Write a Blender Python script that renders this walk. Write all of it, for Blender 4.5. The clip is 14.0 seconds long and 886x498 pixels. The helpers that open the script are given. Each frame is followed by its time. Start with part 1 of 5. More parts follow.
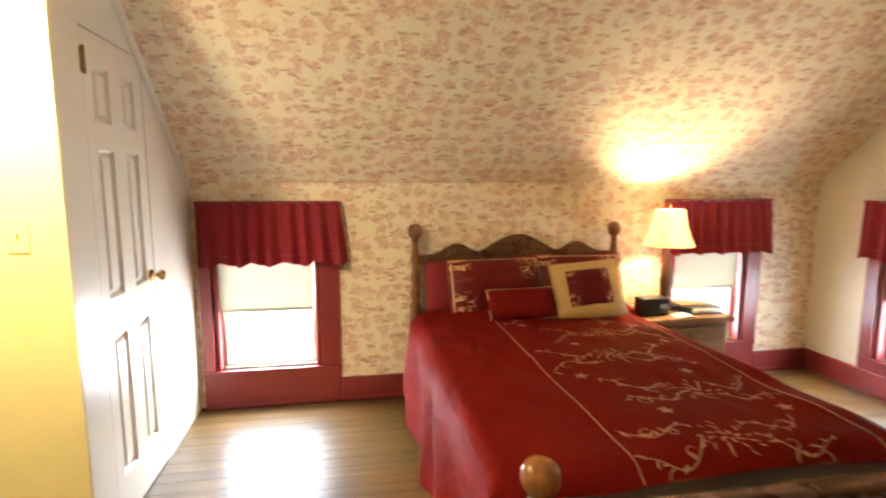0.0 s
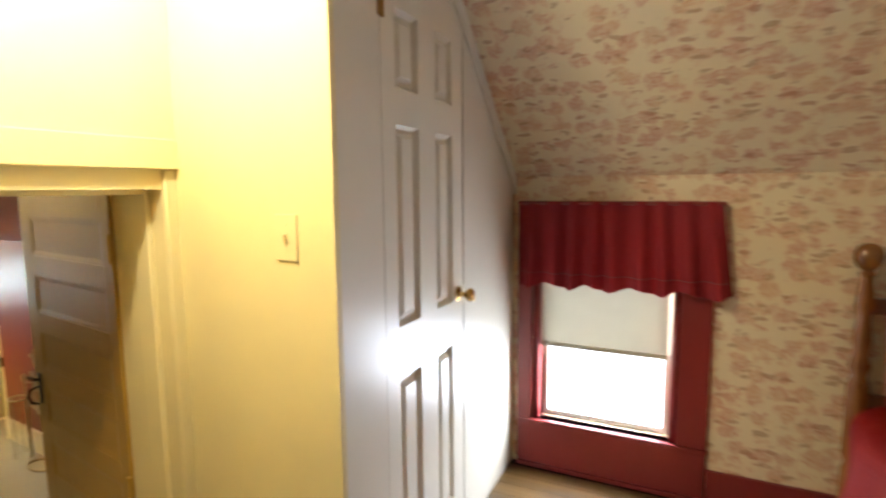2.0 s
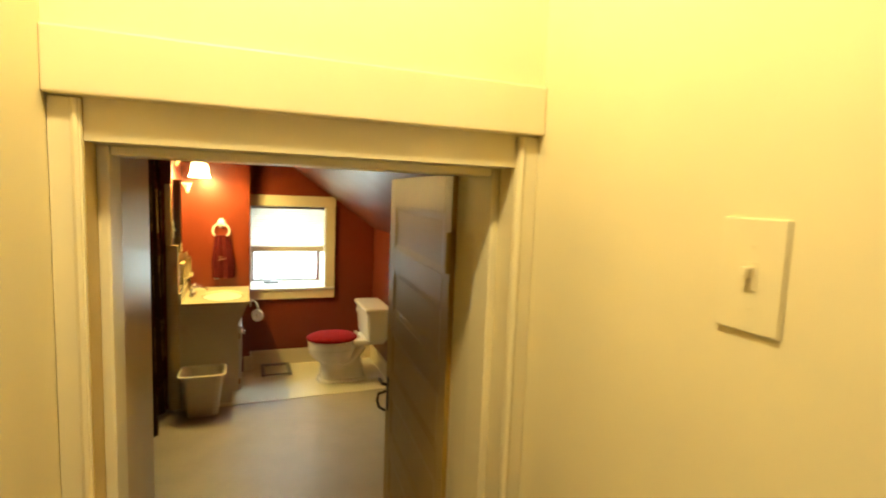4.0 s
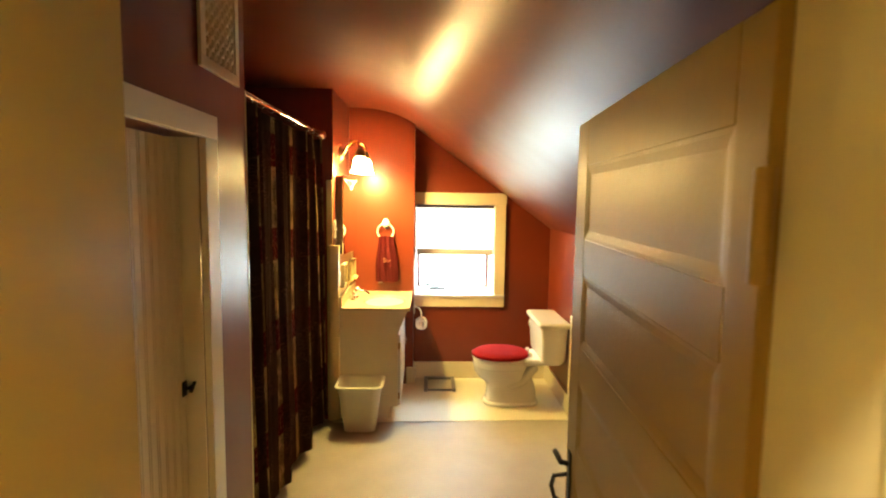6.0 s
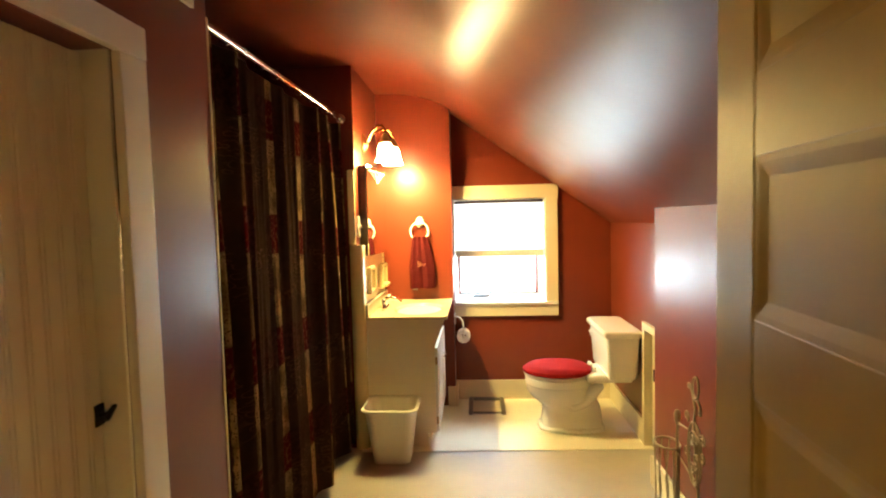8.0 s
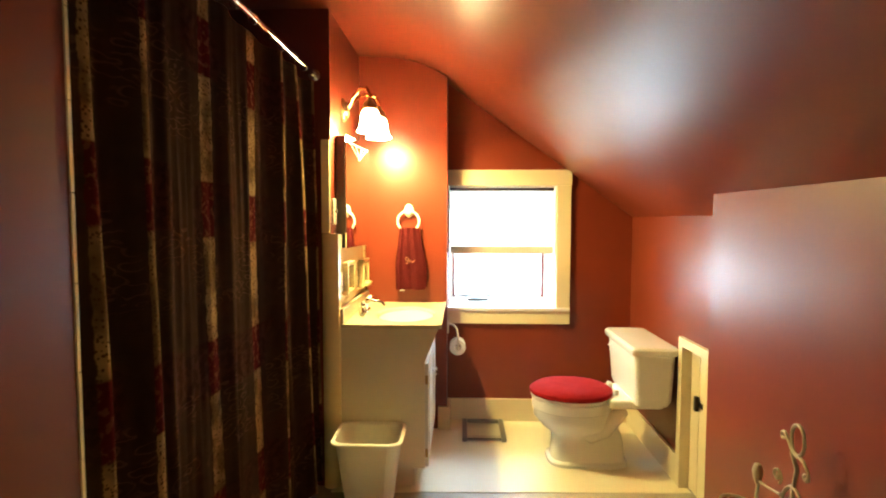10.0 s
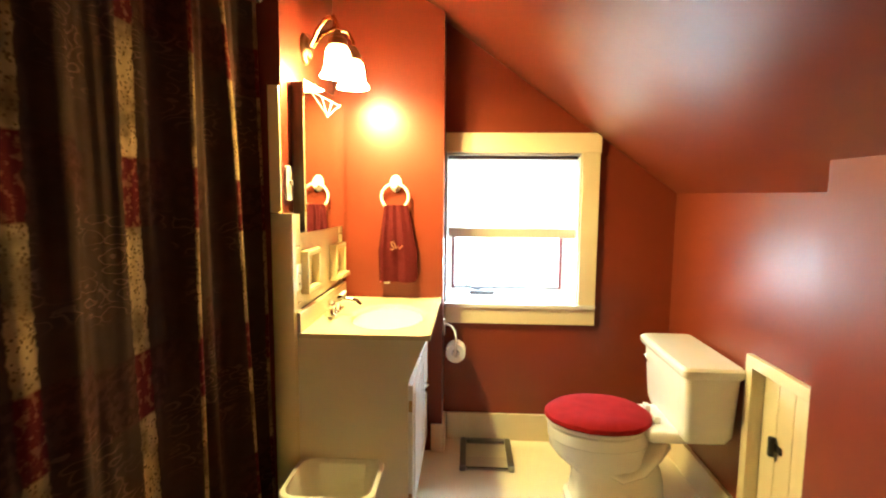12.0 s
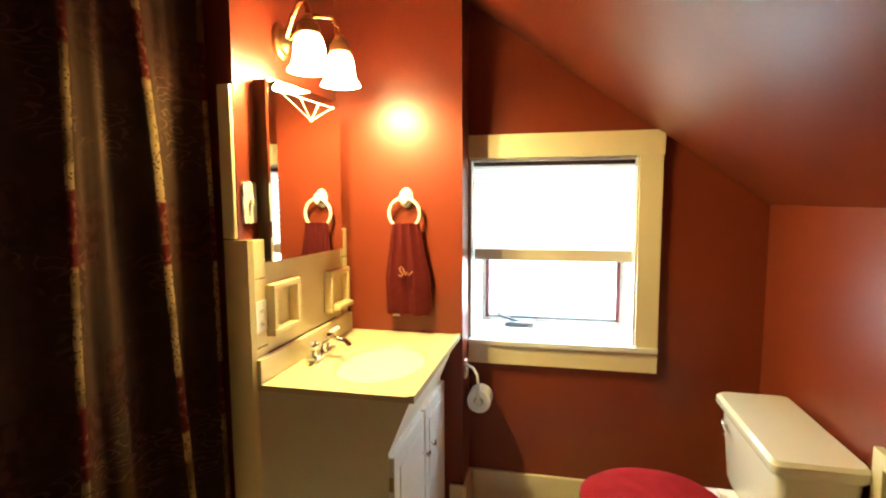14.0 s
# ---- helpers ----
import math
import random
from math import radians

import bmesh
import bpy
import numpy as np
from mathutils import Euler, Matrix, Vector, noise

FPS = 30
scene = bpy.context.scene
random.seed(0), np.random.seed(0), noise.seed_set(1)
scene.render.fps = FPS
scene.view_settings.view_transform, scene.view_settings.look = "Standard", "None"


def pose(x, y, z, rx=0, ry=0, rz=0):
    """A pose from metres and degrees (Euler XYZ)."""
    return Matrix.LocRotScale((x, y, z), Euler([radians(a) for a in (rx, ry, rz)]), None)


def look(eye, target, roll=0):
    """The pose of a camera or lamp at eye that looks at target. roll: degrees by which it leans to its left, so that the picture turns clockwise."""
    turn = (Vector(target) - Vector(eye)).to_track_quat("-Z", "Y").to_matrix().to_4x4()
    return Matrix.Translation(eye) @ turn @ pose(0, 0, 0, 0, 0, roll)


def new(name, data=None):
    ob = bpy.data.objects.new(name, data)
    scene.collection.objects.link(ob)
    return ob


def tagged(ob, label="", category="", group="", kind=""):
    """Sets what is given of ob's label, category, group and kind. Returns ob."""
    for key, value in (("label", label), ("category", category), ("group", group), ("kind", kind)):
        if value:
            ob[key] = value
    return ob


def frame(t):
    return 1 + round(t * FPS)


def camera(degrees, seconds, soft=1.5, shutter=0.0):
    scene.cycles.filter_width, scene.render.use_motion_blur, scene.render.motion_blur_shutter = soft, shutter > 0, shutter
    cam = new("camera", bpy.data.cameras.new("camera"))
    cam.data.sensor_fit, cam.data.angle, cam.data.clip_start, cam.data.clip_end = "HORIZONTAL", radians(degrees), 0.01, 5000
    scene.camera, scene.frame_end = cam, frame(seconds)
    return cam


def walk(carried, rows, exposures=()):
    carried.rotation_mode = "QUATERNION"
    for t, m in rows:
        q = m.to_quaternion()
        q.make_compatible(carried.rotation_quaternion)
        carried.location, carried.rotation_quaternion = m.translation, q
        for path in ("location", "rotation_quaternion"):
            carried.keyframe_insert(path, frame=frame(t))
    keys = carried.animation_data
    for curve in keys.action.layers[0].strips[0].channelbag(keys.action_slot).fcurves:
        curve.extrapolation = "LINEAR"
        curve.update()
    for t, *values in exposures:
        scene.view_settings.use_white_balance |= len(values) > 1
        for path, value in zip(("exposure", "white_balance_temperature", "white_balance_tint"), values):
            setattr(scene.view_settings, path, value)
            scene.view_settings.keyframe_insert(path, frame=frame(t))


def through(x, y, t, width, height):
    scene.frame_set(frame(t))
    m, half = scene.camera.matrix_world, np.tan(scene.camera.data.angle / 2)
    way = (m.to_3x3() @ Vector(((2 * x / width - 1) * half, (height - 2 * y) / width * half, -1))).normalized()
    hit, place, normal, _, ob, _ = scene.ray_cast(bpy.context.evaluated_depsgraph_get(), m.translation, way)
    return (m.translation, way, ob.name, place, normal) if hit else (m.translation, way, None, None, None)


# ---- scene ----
cam = camera(81.2, 14.0, soft=2.0, shutter=0.5)
PATH = [
    (0, (0.132, 0.024, 1.43), (0.352, 1.994, 1.165), 0.1),
    (0.5, (0.087, 0.28, 1.401), (0.068, 2.262, 1.136), -0.1),
    (1, (0.041, 0.53, 1.381), (-0.283, 2.486, 1.118), -0.4),
    (1.5, (-0.024, 0.754, 1.364), (-0.668, 2.631, 1.113), -0.7),
    (2, (-0.121, 0.939, 1.362), (-1.09, 2.673, 1.129), -0.5),
    (2.5, (-0.264, 1.099, 1.329), (-1.555, 2.614, 1.131), -0.3),
    (3, (-0.414, 1.218, 1.334), (-1.959, 2.47, 1.123), 0.5),
    (3.5, (-0.553, 1.316, 1.325), (-2.3, 2.266, 1.114), 1.7),
    (4, (-0.701, 1.378, 1.313), (-2.556, 2.096, 1.109), 2.2),
    (4.2, (-0.766, 1.404, 1.316), (-2.652, 2.031, 1.096), 2.2),
    (6.3, (-1.435, 1.548, 1.176), (-3.427, 1.563, 1.003), 0.3),
    (6.5, (-1.488, 1.554, 1.154), (-3.482, 1.547, 0.994), -0.2),
    (7, (-1.612, 1.589, 1.096), (-3.606, 1.499, 0.961), -1.3),
    (7.2, (-1.658, 1.603, 1.08), (-3.65, 1.482, 0.953), -1.5),
    (9.5, (-2.336, 1.551, 0.937), (-4.331, 1.439, 0.849), -1.1),
    (10, (-2.466, 1.508, 0.945), (-4.462, 1.44, 0.832), 0.1),
    (10.5, (-2.59, 1.482, 0.95), (-4.586, 1.451, 0.823), 1.1),
    (11, (-2.766, 1.497, 0.968), (-4.76, 1.478, 0.815), 1.6),
    (11.5, (-2.933, 1.52, 0.966), (-4.924, 1.475, 0.78), 1.1),
    (12, (-3.105, 1.556, 0.949), (-5.091, 1.453, 0.739), 0.5),
    (12.5, (-3.279, 1.599, 0.967), (-5.257, 1.433, 0.729), 0.0),
    (13, (-3.43, 1.667, 0.975), (-5.405, 1.466, 0.735), -0.4),
    (13.5, (-3.531, 1.758, 0.99), (-5.496, 1.456, 0.767), -0.6),
    (14, (-3.578, 1.81, 0.991), (-5.52, 1.372, 0.801), -0.3),
]
walk(cam, [(t, look(eye, target, roll)) for t, eye, target, roll in PATH],
     [(0.0, 0.42, 5950, 10), (1.0, 0.34, 5950, 10), (1.5, 0.05, 5900, 10), (2.0, -0.48, 5750, 11), (2.5, -0.92, 5700, 11), (3.0, -1.0, 5700, 11), (3.5, -1.02, 5950, 10),
      (4.2, -1.13, 6500, 10), (6.3, -0.06, 6300, 14), (7.2, -0.05, 6150, 14), (9.3, -0.05, 5590, 12), (12.0, -0.08, 5590, 12), (13.0, -0.32, 5590, 12), (13.5, -0.56, 5590, 12), (14.0, -0.74, 5590, 12)])

# ---------------------------------------------------------------- world, light
world = bpy.data.worlds.new("sky")
scene.world = world
world.use_nodes = True
wn = world.node_tree
sky = wn.nodes.new("ShaderNodeTexSky")
sky.sky_type = 'NISHITA'
sky.sun_disc = False
sky.sun_elevation = radians(38)
sky.sun_rotation = radians(200)
wn.nodes["Background"].inputs[1].default_value = 0.12
wn.links.new(sky.outputs[0], wn.nodes["Background"].inputs[0])

F = -0.37                                   # bathroom floor
BED = Matrix.Translation((-0.937, 1.85, 0)) @ Matrix.Rotation(radians(3.8), 4, 'Z')
WORLD = Matrix.Identity(4)


def area_lamp(name, m, w, h, power, colour):
    d = bpy.data.lights.new(name, 'AREA')
    d.shape, d.size, d.size_y, d.energy, d.color = 'RECTANGLE', w, h, power, colour
    ob = new(name, d)
    ob.matrix_world = m
    return ob


def point_lamp(name, at, power, colour, radius=0.03, frame_m=WORLD):
    d = bpy.data.lights.new(name, 'POINT')
    d.energy, d.color, d.shadow_soft_size = power, colour, radius
    ob = new(name, d)
    ob.matrix_world = frame_m @ Matrix.Translation(at)
    return ob


sun = bpy.data.lights.new("sun", 'SUN')
sun.energy, sun.angle, sun.color = 2.0, radians(0.6), (1.0, 0.95, 0.88)
sun_ob = new("sun", sun)
sun_ob.matrix_world = look((0, 0, 20), (6, 14, 0))

DAY = (0.93, 0.97, 1.0)
WARM = (1.0, 0.75, 0.22)
# daylight standing in the window openings
area_lamp("window_light_bath", look((-6.50, 1.775, 1.05), (-4.0, 1.775, 0.25)), 1.70, 1.70, 225, (0.86, 1.0, 0.94))
area_lamp("sky_light_bath", look((-6.62, 1.775, 1.78), (-5.0, 1.775, -0.4)), 1.60, 0.75, 215, (0.78, 0.90, 1.0))
area_lamp("window_light_bed", BED @ look((0.42, 1.565, 0.72), (0.42, 0.0, 0.72)), 0.64, 0.96, 100, DAY)
area_lamp("window_light_bed", BED @ look((3.505, 1.565, 0.72), (3.505, 0.0, 0.72)), 0.60, 0.96, 50, DAY)
area_lamp("window_light_bed", BED @ look((4.535, 0.575, 0.72), (2.0, 0.575, 0.72)), 0.64, 0.96, 42, DAY)
# lamps
point_lamp("hall_bulb", (-1.05, 1.36, 2.19), 118, (1.0, 0.85, 0.54), 0.06)
point_lamp("sconce_bulb", (-5.09, 1.05, 1.398), 82, WARM, 0.022)
point_lamp("sconce_bulb", (-5.30, 1.06, 1.398), 82, WARM, 0.022)
point_lamp("bedside_bulb", (2.97, 1.12, 1.16), 42, (1.0, 0.74, 0.38), 0.03, BED)

# ---------------------------------------------------------------- materials


class Nodes:
    """A material with its principled shader and short ways to add nodes."""

    def __init__(self, name, rough=0.5, metal=0.0):
        self.mat = bpy.data.materials.new(name)
        self.mat.use_nodes = True
        self.t = self.mat.node_tree
        self.b = self.t.nodes["Principled BSDF"]
        self.b.inputs["Roughness"].default_value = rough
        self.b.inputs["Metallic"].default_value = metal

    def n(self, kind, **ins):
        node = self.t.nodes.new(kind)
        for k, v in ins.items():
            key = k.replace("_", " ")
            if isinstance(v, bpy.types.NodeSocket):
                self.t.links.new(v, node.inputs[key])
            else:
                node.inputs[key].default_value = v
        return node

    def link(self, a, b):
        self.t.links.new(a, b)

    def math(self, op, a, b=0.0, c=0.0):
        node = self.t.nodes.new("ShaderNodeMath")
        node.operation = op
        for i, v in enumerate((a, b, c)):
            if isinstance(v, bpy.types.NodeSocket):
                self.t.links.new(v, node.inputs[i])
            else:
                node.inputs[i].default_value = v
        return node.outputs[0]

    def mix(self, fac, a, b):
        node = self.t.nodes.new("ShaderNodeMix")
        node.data_type = 'RGBA'
        for i, v in ((0, fac), (6, a), (7, b)):
            if isinstance(v, bpy.types.NodeSocket):
                self.t.links.new(v, node.inputs[i])
            else:
                node.inputs[i].default_value = (*v, 1) if isinstance(v, tuple) and len(v) == 3 else v
        return node.outputs[2]

    def coords(self, which="Object"):
        return self.t.nodes.new("ShaderNodeTexCoord").outputs[which]

    def noise(self, vec, scale, detail=3.0, rough=0.55):
        node = self.n("ShaderNodeTexNoise", Vector=vec, Scale=scale, Detail=detail, Roughness=rough)
        return node.outputs["Fac"]

    def ramp(self, fac, lo, hi):
        node = self.t.nodes.new("ShaderNodeMapRange")
        node.interpolation_type = 'SMOOTHSTEP'
        self.t.links.new(fac, node.inputs[0])
        node.inputs[1].default_value, node.inputs[2].default_value = lo, hi
        return node.outputs[0]

    def scaled(self, vec, v):
        node = self.t.nodes.new("ShaderNodeMapping")
        self.t.links.new(vec, node.inputs[0])
        node.inputs["Scale"].default_value = v
        return node.outputs[0]

    def colour(self, v):
        if isinstance(v, bpy.types.NodeSocket):
            self.link(v, self.b.inputs["Base Color"])
        else:
            self.b.inputs["Base Color"].default_value = (*v, 1)

    def bump(self, h, strength=0.2, dist=0.002):
        node = self.n("ShaderNodeBump", Strength=strength, Distance=dist, Height=h)
        self.link(node.outputs[0], self.b.inputs["Normal"])

    def rough(self, v):
        self.link(v, self.b.inputs["Roughness"])


def painted(name, c, rough=0.35, wear=0.06, brush=0.15, var=0.16):
    """Brushed or rolled house paint: slow tone drift, fine roller relief, scuffs in the gloss."""
    m = Nodes(name, rough)
    o = m.coords()
    slow = m.noise(o, 1.7, 4)
    fine = m.noise(o, 60, 2)
    dark = tuple(x * (1 - var) for x in c)
    m.colour(m.mix(m.ramp(slow, 0.3, 0.7), c, dark))
    m.rough(m.math('ADD', m.math('MULTIPLY', m.noise(o, 2.5, 2), 2 * wear), rough - wear))
    m.bump(m.math('ADD', m.math('MULTIPLY', fine, 0.5), m.math('MULTIPLY', m.noise(o, 16, 2), 0.25)), brush, 0.002)
    return m.mat


def plain(name, c, rough=0.5, metal=0.0, var=0.1, scale=14, bump=0.0, bscale=80):
    m = Nodes(name, rough, metal)
    o = m.coords()
    m.colour(m.mix(m.noise(o, scale, 4), tuple(x * (1 - var) for x in c), tuple(min(1, x * (1 + var)) for x in c)))
    if bump:
        m.bump(m.noise(o, bscale, 3), bump, 0.002)
    return m.mat


def wood(name, dark, light, rough=0.35, axis=0, scale=1.0, per_piece=False):
    m = Nodes(name, rough)
    o = m.coords()
    st = [14.0 * scale, 14.0 * scale, 14.0 * scale]
    st[axis] = 0.9 * scale
    v = m.scaled(o, tuple(st))
    if per_piece:
        rnd = m.t.nodes.new("ShaderNodeObjectInfo").outputs["Random"]
        add = m.t.nodes.new("ShaderNodeVectorMath")
        add.operation = 'ADD'
        m.link(v, add.inputs[0])
        comb = m.n("ShaderNodeCombineXYZ", X=m.math('MULTIPLY', rnd, 37.0), Y=m.math('MULTIPLY', rnd, 91.0))
        m.link(comb.outputs[0], add.inputs[1])
        v = add.outputs[0]
    g = m.noise(v, 1.6, 6, 0.65)
    c = m.mix(m.ramp(g, 0.3, 0.72), dark, light)
    if per_piece:
        c = m.mix(m.math('MULTIPLY', rnd, 0.4), c, tuple(x * 0.55 for x in dark))
    stain = m.noise(o, 2.2, 5)
    c = m.mix(m.math('MULTIPLY', m.ramp(stain, 0.5, 0.75), 0.35), c, tuple(x * 0.6 for x in dark))
    m.colour(c)
    m.rough(m.math('ADD', m.math('MULTIPLY', m.noise(o, 11, 4), 0.22), rough - 0.11))
    m.bump(g, 0.12, 0.002)
    return m.mat


def wallpaper_mat():
    """Cream paper with scattered rose sprays and thin brown stems."""
    m = Nodes("wallpaper", 0.62)
    o = m.coords()
    warp = m.n("ShaderNodeTexNoise", Vector=o, Scale=14.0, Detail=3.0)
    mixv = m.t.nodes.new("ShaderNodeVectorMath")
    mixv.operation = 'MULTIPLY_ADD'
    m.link(warp.outputs["Color"], mixv.inputs[0])
    mixv.inputs[1].default_value = (0.045, 0.045, 0.045)
    m.link(o, mixv.inputs[2])
    v = mixv.outputs[0]
    # rose sprays with ragged petals
    vor = m.n("ShaderNodeTexVoronoi", Vector=m.scaled(v, (1.0, 1.3, 1.3)), Scale=11.5, Randomness=0.65)
    ragged = m.math('ADD', vor.outputs["Distance"], m.math('MULTIPLY', m.math('SUBTRACT', m.noise(v, 34, 3, 0.6), 0.5), 1.1))
    petal = m.ramp(m.noise(v, 75, 3, 0.65), 0.36, 0.62)
    rose = m.math('MULTIPLY', m.ramp(ragged, 0.58, 0.34), m.math('ADD', m.math('MULTIPLY', petal, 0.46), 0.34))
    # narrow dark leaves and stems among them
    vor2 = m.n("ShaderNodeTexVoronoi", Vector=m.scaled(v, (0.8, 2.3, 2.3)), Scale=13.0, Randomness=1.0)
    leaf = m.math('MULTIPLY', m.ramp(m.math('ADD', vor2.outputs["Distance"], m.math('MULTIPLY', m.noise(v, 60, 2), 0.25)), 0.48, 0.36), m.ramp(m.noise(v, 17, 2), 0.43, 0.50))
    base = m.mix(m.noise(o, 3.0, 4), (0.82, 0.72, 0.50), (0.75, 0.65, 0.45))
    pick = m.ramp(m.noise(v, 9, 2), 0.4, 0.6)
    red = m.mix(pick, (0.58, 0.27, 0.18), (0.63, 0.37, 0.21))
    c = m.mix(rose, base, red)
    c = m.mix(m.math('MULTIPLY', leaf, 0.58), c, m.mix(pick, (0.40, 0.15, 0.08), (0.38, 0.22, 0.11)))
    m.colour(c)
    m.bump(m.noise(o, 160, 2), 0.08, 0.001)
    return m.mat


def curtain_mat():
    """Dark brown patchwork cloth: gold and red upright strips, scrolls and maroon bands between them."""
    m = Nodes("shower_cloth", 0.75)
    uv = m.n("ShaderNodeUVMap")
    uv.uv_map = "UVMap"
    uv = uv.outputs[0]
    st = m.n("ShaderNodeUVMap")
    st.uv_map = "strip"
    across = m.n("ShaderNodeSeparateXYZ", Vector=st.outputs[0])
    z = m.n("ShaderNodeSeparateXYZ", Vector=uv).outputs[1]
    ragged = m.math('ADD', m.math('ABSOLUTE', across.outputs[0]), m.math('MULTIPLY', m.math('SUBTRACT', m.noise(uv, 34, 3), 0.5), 0.75))
    strip = m.ramp(ragged, 1.06, 0.90)
    row = m.math('FRACT', m.math('DIVIDE', m.math('SUBTRACT', m.math('ADD', z, m.math('MULTIPLY', across.outputs[1], 0.013)), 0.48 - 4.6), 0.46))
    redpart = m.math('MULTIPLY', m.ramp(row, 0.0, 0.02), m.ramp(row, 0.37, 0.35))
    spots = m.n("ShaderNodeTexVoronoi", Vector=uv, Scale=105.0, Randomness=0.9).outputs["Distance"]
    worn = m.mix(m.ramp(m.noise(uv, 7, 3), 0.4, 0.6), (0.225, 0.137, 0.054), (0.085, 0.051, 0.022))
    gold = m.mix(m.ramp(spots, 0.40, 0.28), worn, (0.06, 0.030, 0.012))
    red = m.mix(m.ramp(m.noise(uv, 48, 2), 0.50, 0.62), (0.046, 0.0062, 0.0062), (0.090, 0.032, 0.017))
    strips = m.mix(redpart, gold, red)
    # scrolls under each red patch, from rings round scattered centres
    warp = m.n("ShaderNodeTexNoise", Vector=uv, Scale=22.0, Detail=1.0)
    add = m.t.nodes.new("ShaderNodeVectorMath")
    add.operation = 'MULTIPLY_ADD'
    m.link(warp.outputs["Color"], add.inputs[0])
    add.inputs[1].default_value = (0.03, 0.03, 0.0)
    m.link(uv, add.inputs[2])
    cell = m.n("ShaderNodeTexVoronoi", Vector=m.scaled(add.outputs[0], (0.55, 1.6, 1.0)), Scale=19.0, Randomness=0.8).outputs["Distance"]
    curl = m.ramp(m.math('ABSOLUTE', m.math('SUBTRACT', m.math('FRACT', m.math('MULTIPLY', cell, 3.4)), 0.5)), 0.13, 0.06)
    band = m.math('MAXIMUM', m.ramp(row, 0.55, 0.62), m.ramp(row, 0.10, 0.06))
    field = m.ramp(m.noise(m.scaled(uv, (1, 0.5, 1)), 7.0, 1), 0.42, 0.56)
    curl = m.math('MULTIPLY', curl, m.math('MULTIPLY', band, field))
    maroon = m.math('MULTIPLY', redpart, m.ramp(m.noise(m.scaled(uv, (1, 0.3, 1)), 5.0, 1), 0.42, 0.55))
    ground = m.mix(m.noise(uv, 20, 4), (0.022, 0.0120, 0.0077), (0.041, 0.0215, 0.0132))
    ground = m.mix(m.math('MULTIPLY', maroon, 0.55), ground, m.mix(m.ramp(m.noise(uv, 40, 2), 0.45, 0.55), (0.022, 0.0062, 0.0048), (0.040, 0.014, 0.0105)))
    ground = m.mix(m.math('MULTIPLY', curl, 0.32), ground, (0.13, 0.065, 0.042))
    m.colour(m.mix(strip, ground, strips))
    m.b.inputs["Specular IOR Level"].default_value = 0.0
    m.bump(m.math('ADD', m.noise(uv, 260, 2), m.math('MULTIPLY', curl, 0.8)), 0.35, 0.001)
    return m.mat


def comforter_mat():
    """Dark red satin with soft creases and a darker band down the middle."""
    m = Nodes("red_satin", 0.70)
    uv = m.coords("UV")
    sep = m.n("ShaderNodeSeparateXYZ", Vector=uv)
    x = sep.outputs[0]
    band = m.math('MULTIPLY', m.ramp(x, 1.745, 1.755), m.ramp(x, 2.615, 2.605))
    base = m.mix(m.noise(uv, 5, 3), (0.108, 0.0044, 0.0024), (0.155, 0.0070, 0.0036))
    c = m.mix(m.math('MULTIPLY', band, 0.35), base, (0.100, 0.0046, 0.0028))
    m.colour(c)
    m.b.inputs["Specular IOR Level"].default_value = 0.04
    crease = m.n("ShaderNodeTexNoise", Vector=m.scaled(uv, (5.0, 2.0, 1)), Scale=1.6, Detail=3.0, Distortion=0.8).outputs["Fac"]
    m.bump(m.math('ADD', m.math('MULTIPLY', m.noise(uv, 18, 3), 0.12), crease), 0.55, 0.03)
    return m.mat


def sham_mat():
    m = Nodes("sham_cloth", 0.5)
    uv = m.coords("UV")
    sep = m.n("ShaderNodeSeparateXYZ", Vector=uv)
    ex = m.math('ABSOLUTE', m.math('SUBTRACT', sep.outputs[0], 0.5))
    ey = m.math('ABSOLUTE', m.math('SUBTRACT', sep.outputs[1], 0.5))
    corner = m.math('MULTIPLY', m.ramp(ex, 0.22, 0.34), m.ramp(ey, 0.05, 0.25))
    wv = m.n("ShaderNodeTexNoise", Vector=uv, Scale=4.0, Detail=2.0, Distortion=1.2).outputs["Fac"]
    lines = m.ramp(m.math('ABSOLUTE', m.math('SUBTRACT', m.math('FRACT', m.math('MULTIPLY', wv, 6.0)), 0.5)), 0.16, 0.09)
    edge = m.math('MAXIMUM', m.math('MULTIPLY', m.ramp(ex, 0.455, 0.46), m.ramp(ex, 0.475, 0.47)),
                  m.math('MULTIPLY', m.ramp(ey, 0.445, 0.45), m.ramp(ey, 0.475, 0.47)))
    base = m.mix(m.noise(uv, 6, 3), (0.085, 0.004, 0.005), (0.125, 0.007, 0.007))
    c = m.mix(m.math('MAXIMUM', m.math('MULTIPLY', corner, lines), edge), base, (0.45, 0.26, 0.13))
    m.colour(c)
    m.b.inputs["Specular IOR Level"].default_value = 0.15
    m.bump(m.noise(uv, 22, 3), 0.3, 0.004)
    return m.mat


def glass_mat():
    m = Nodes("glass", 0.02)
    m.b.inputs["Transmission Weight"].default_value = 1.0
    m.b.inputs["IOR"].default_value = 1.45
    m.colour((0.97, 0.99, 0.98))
    return m.mat


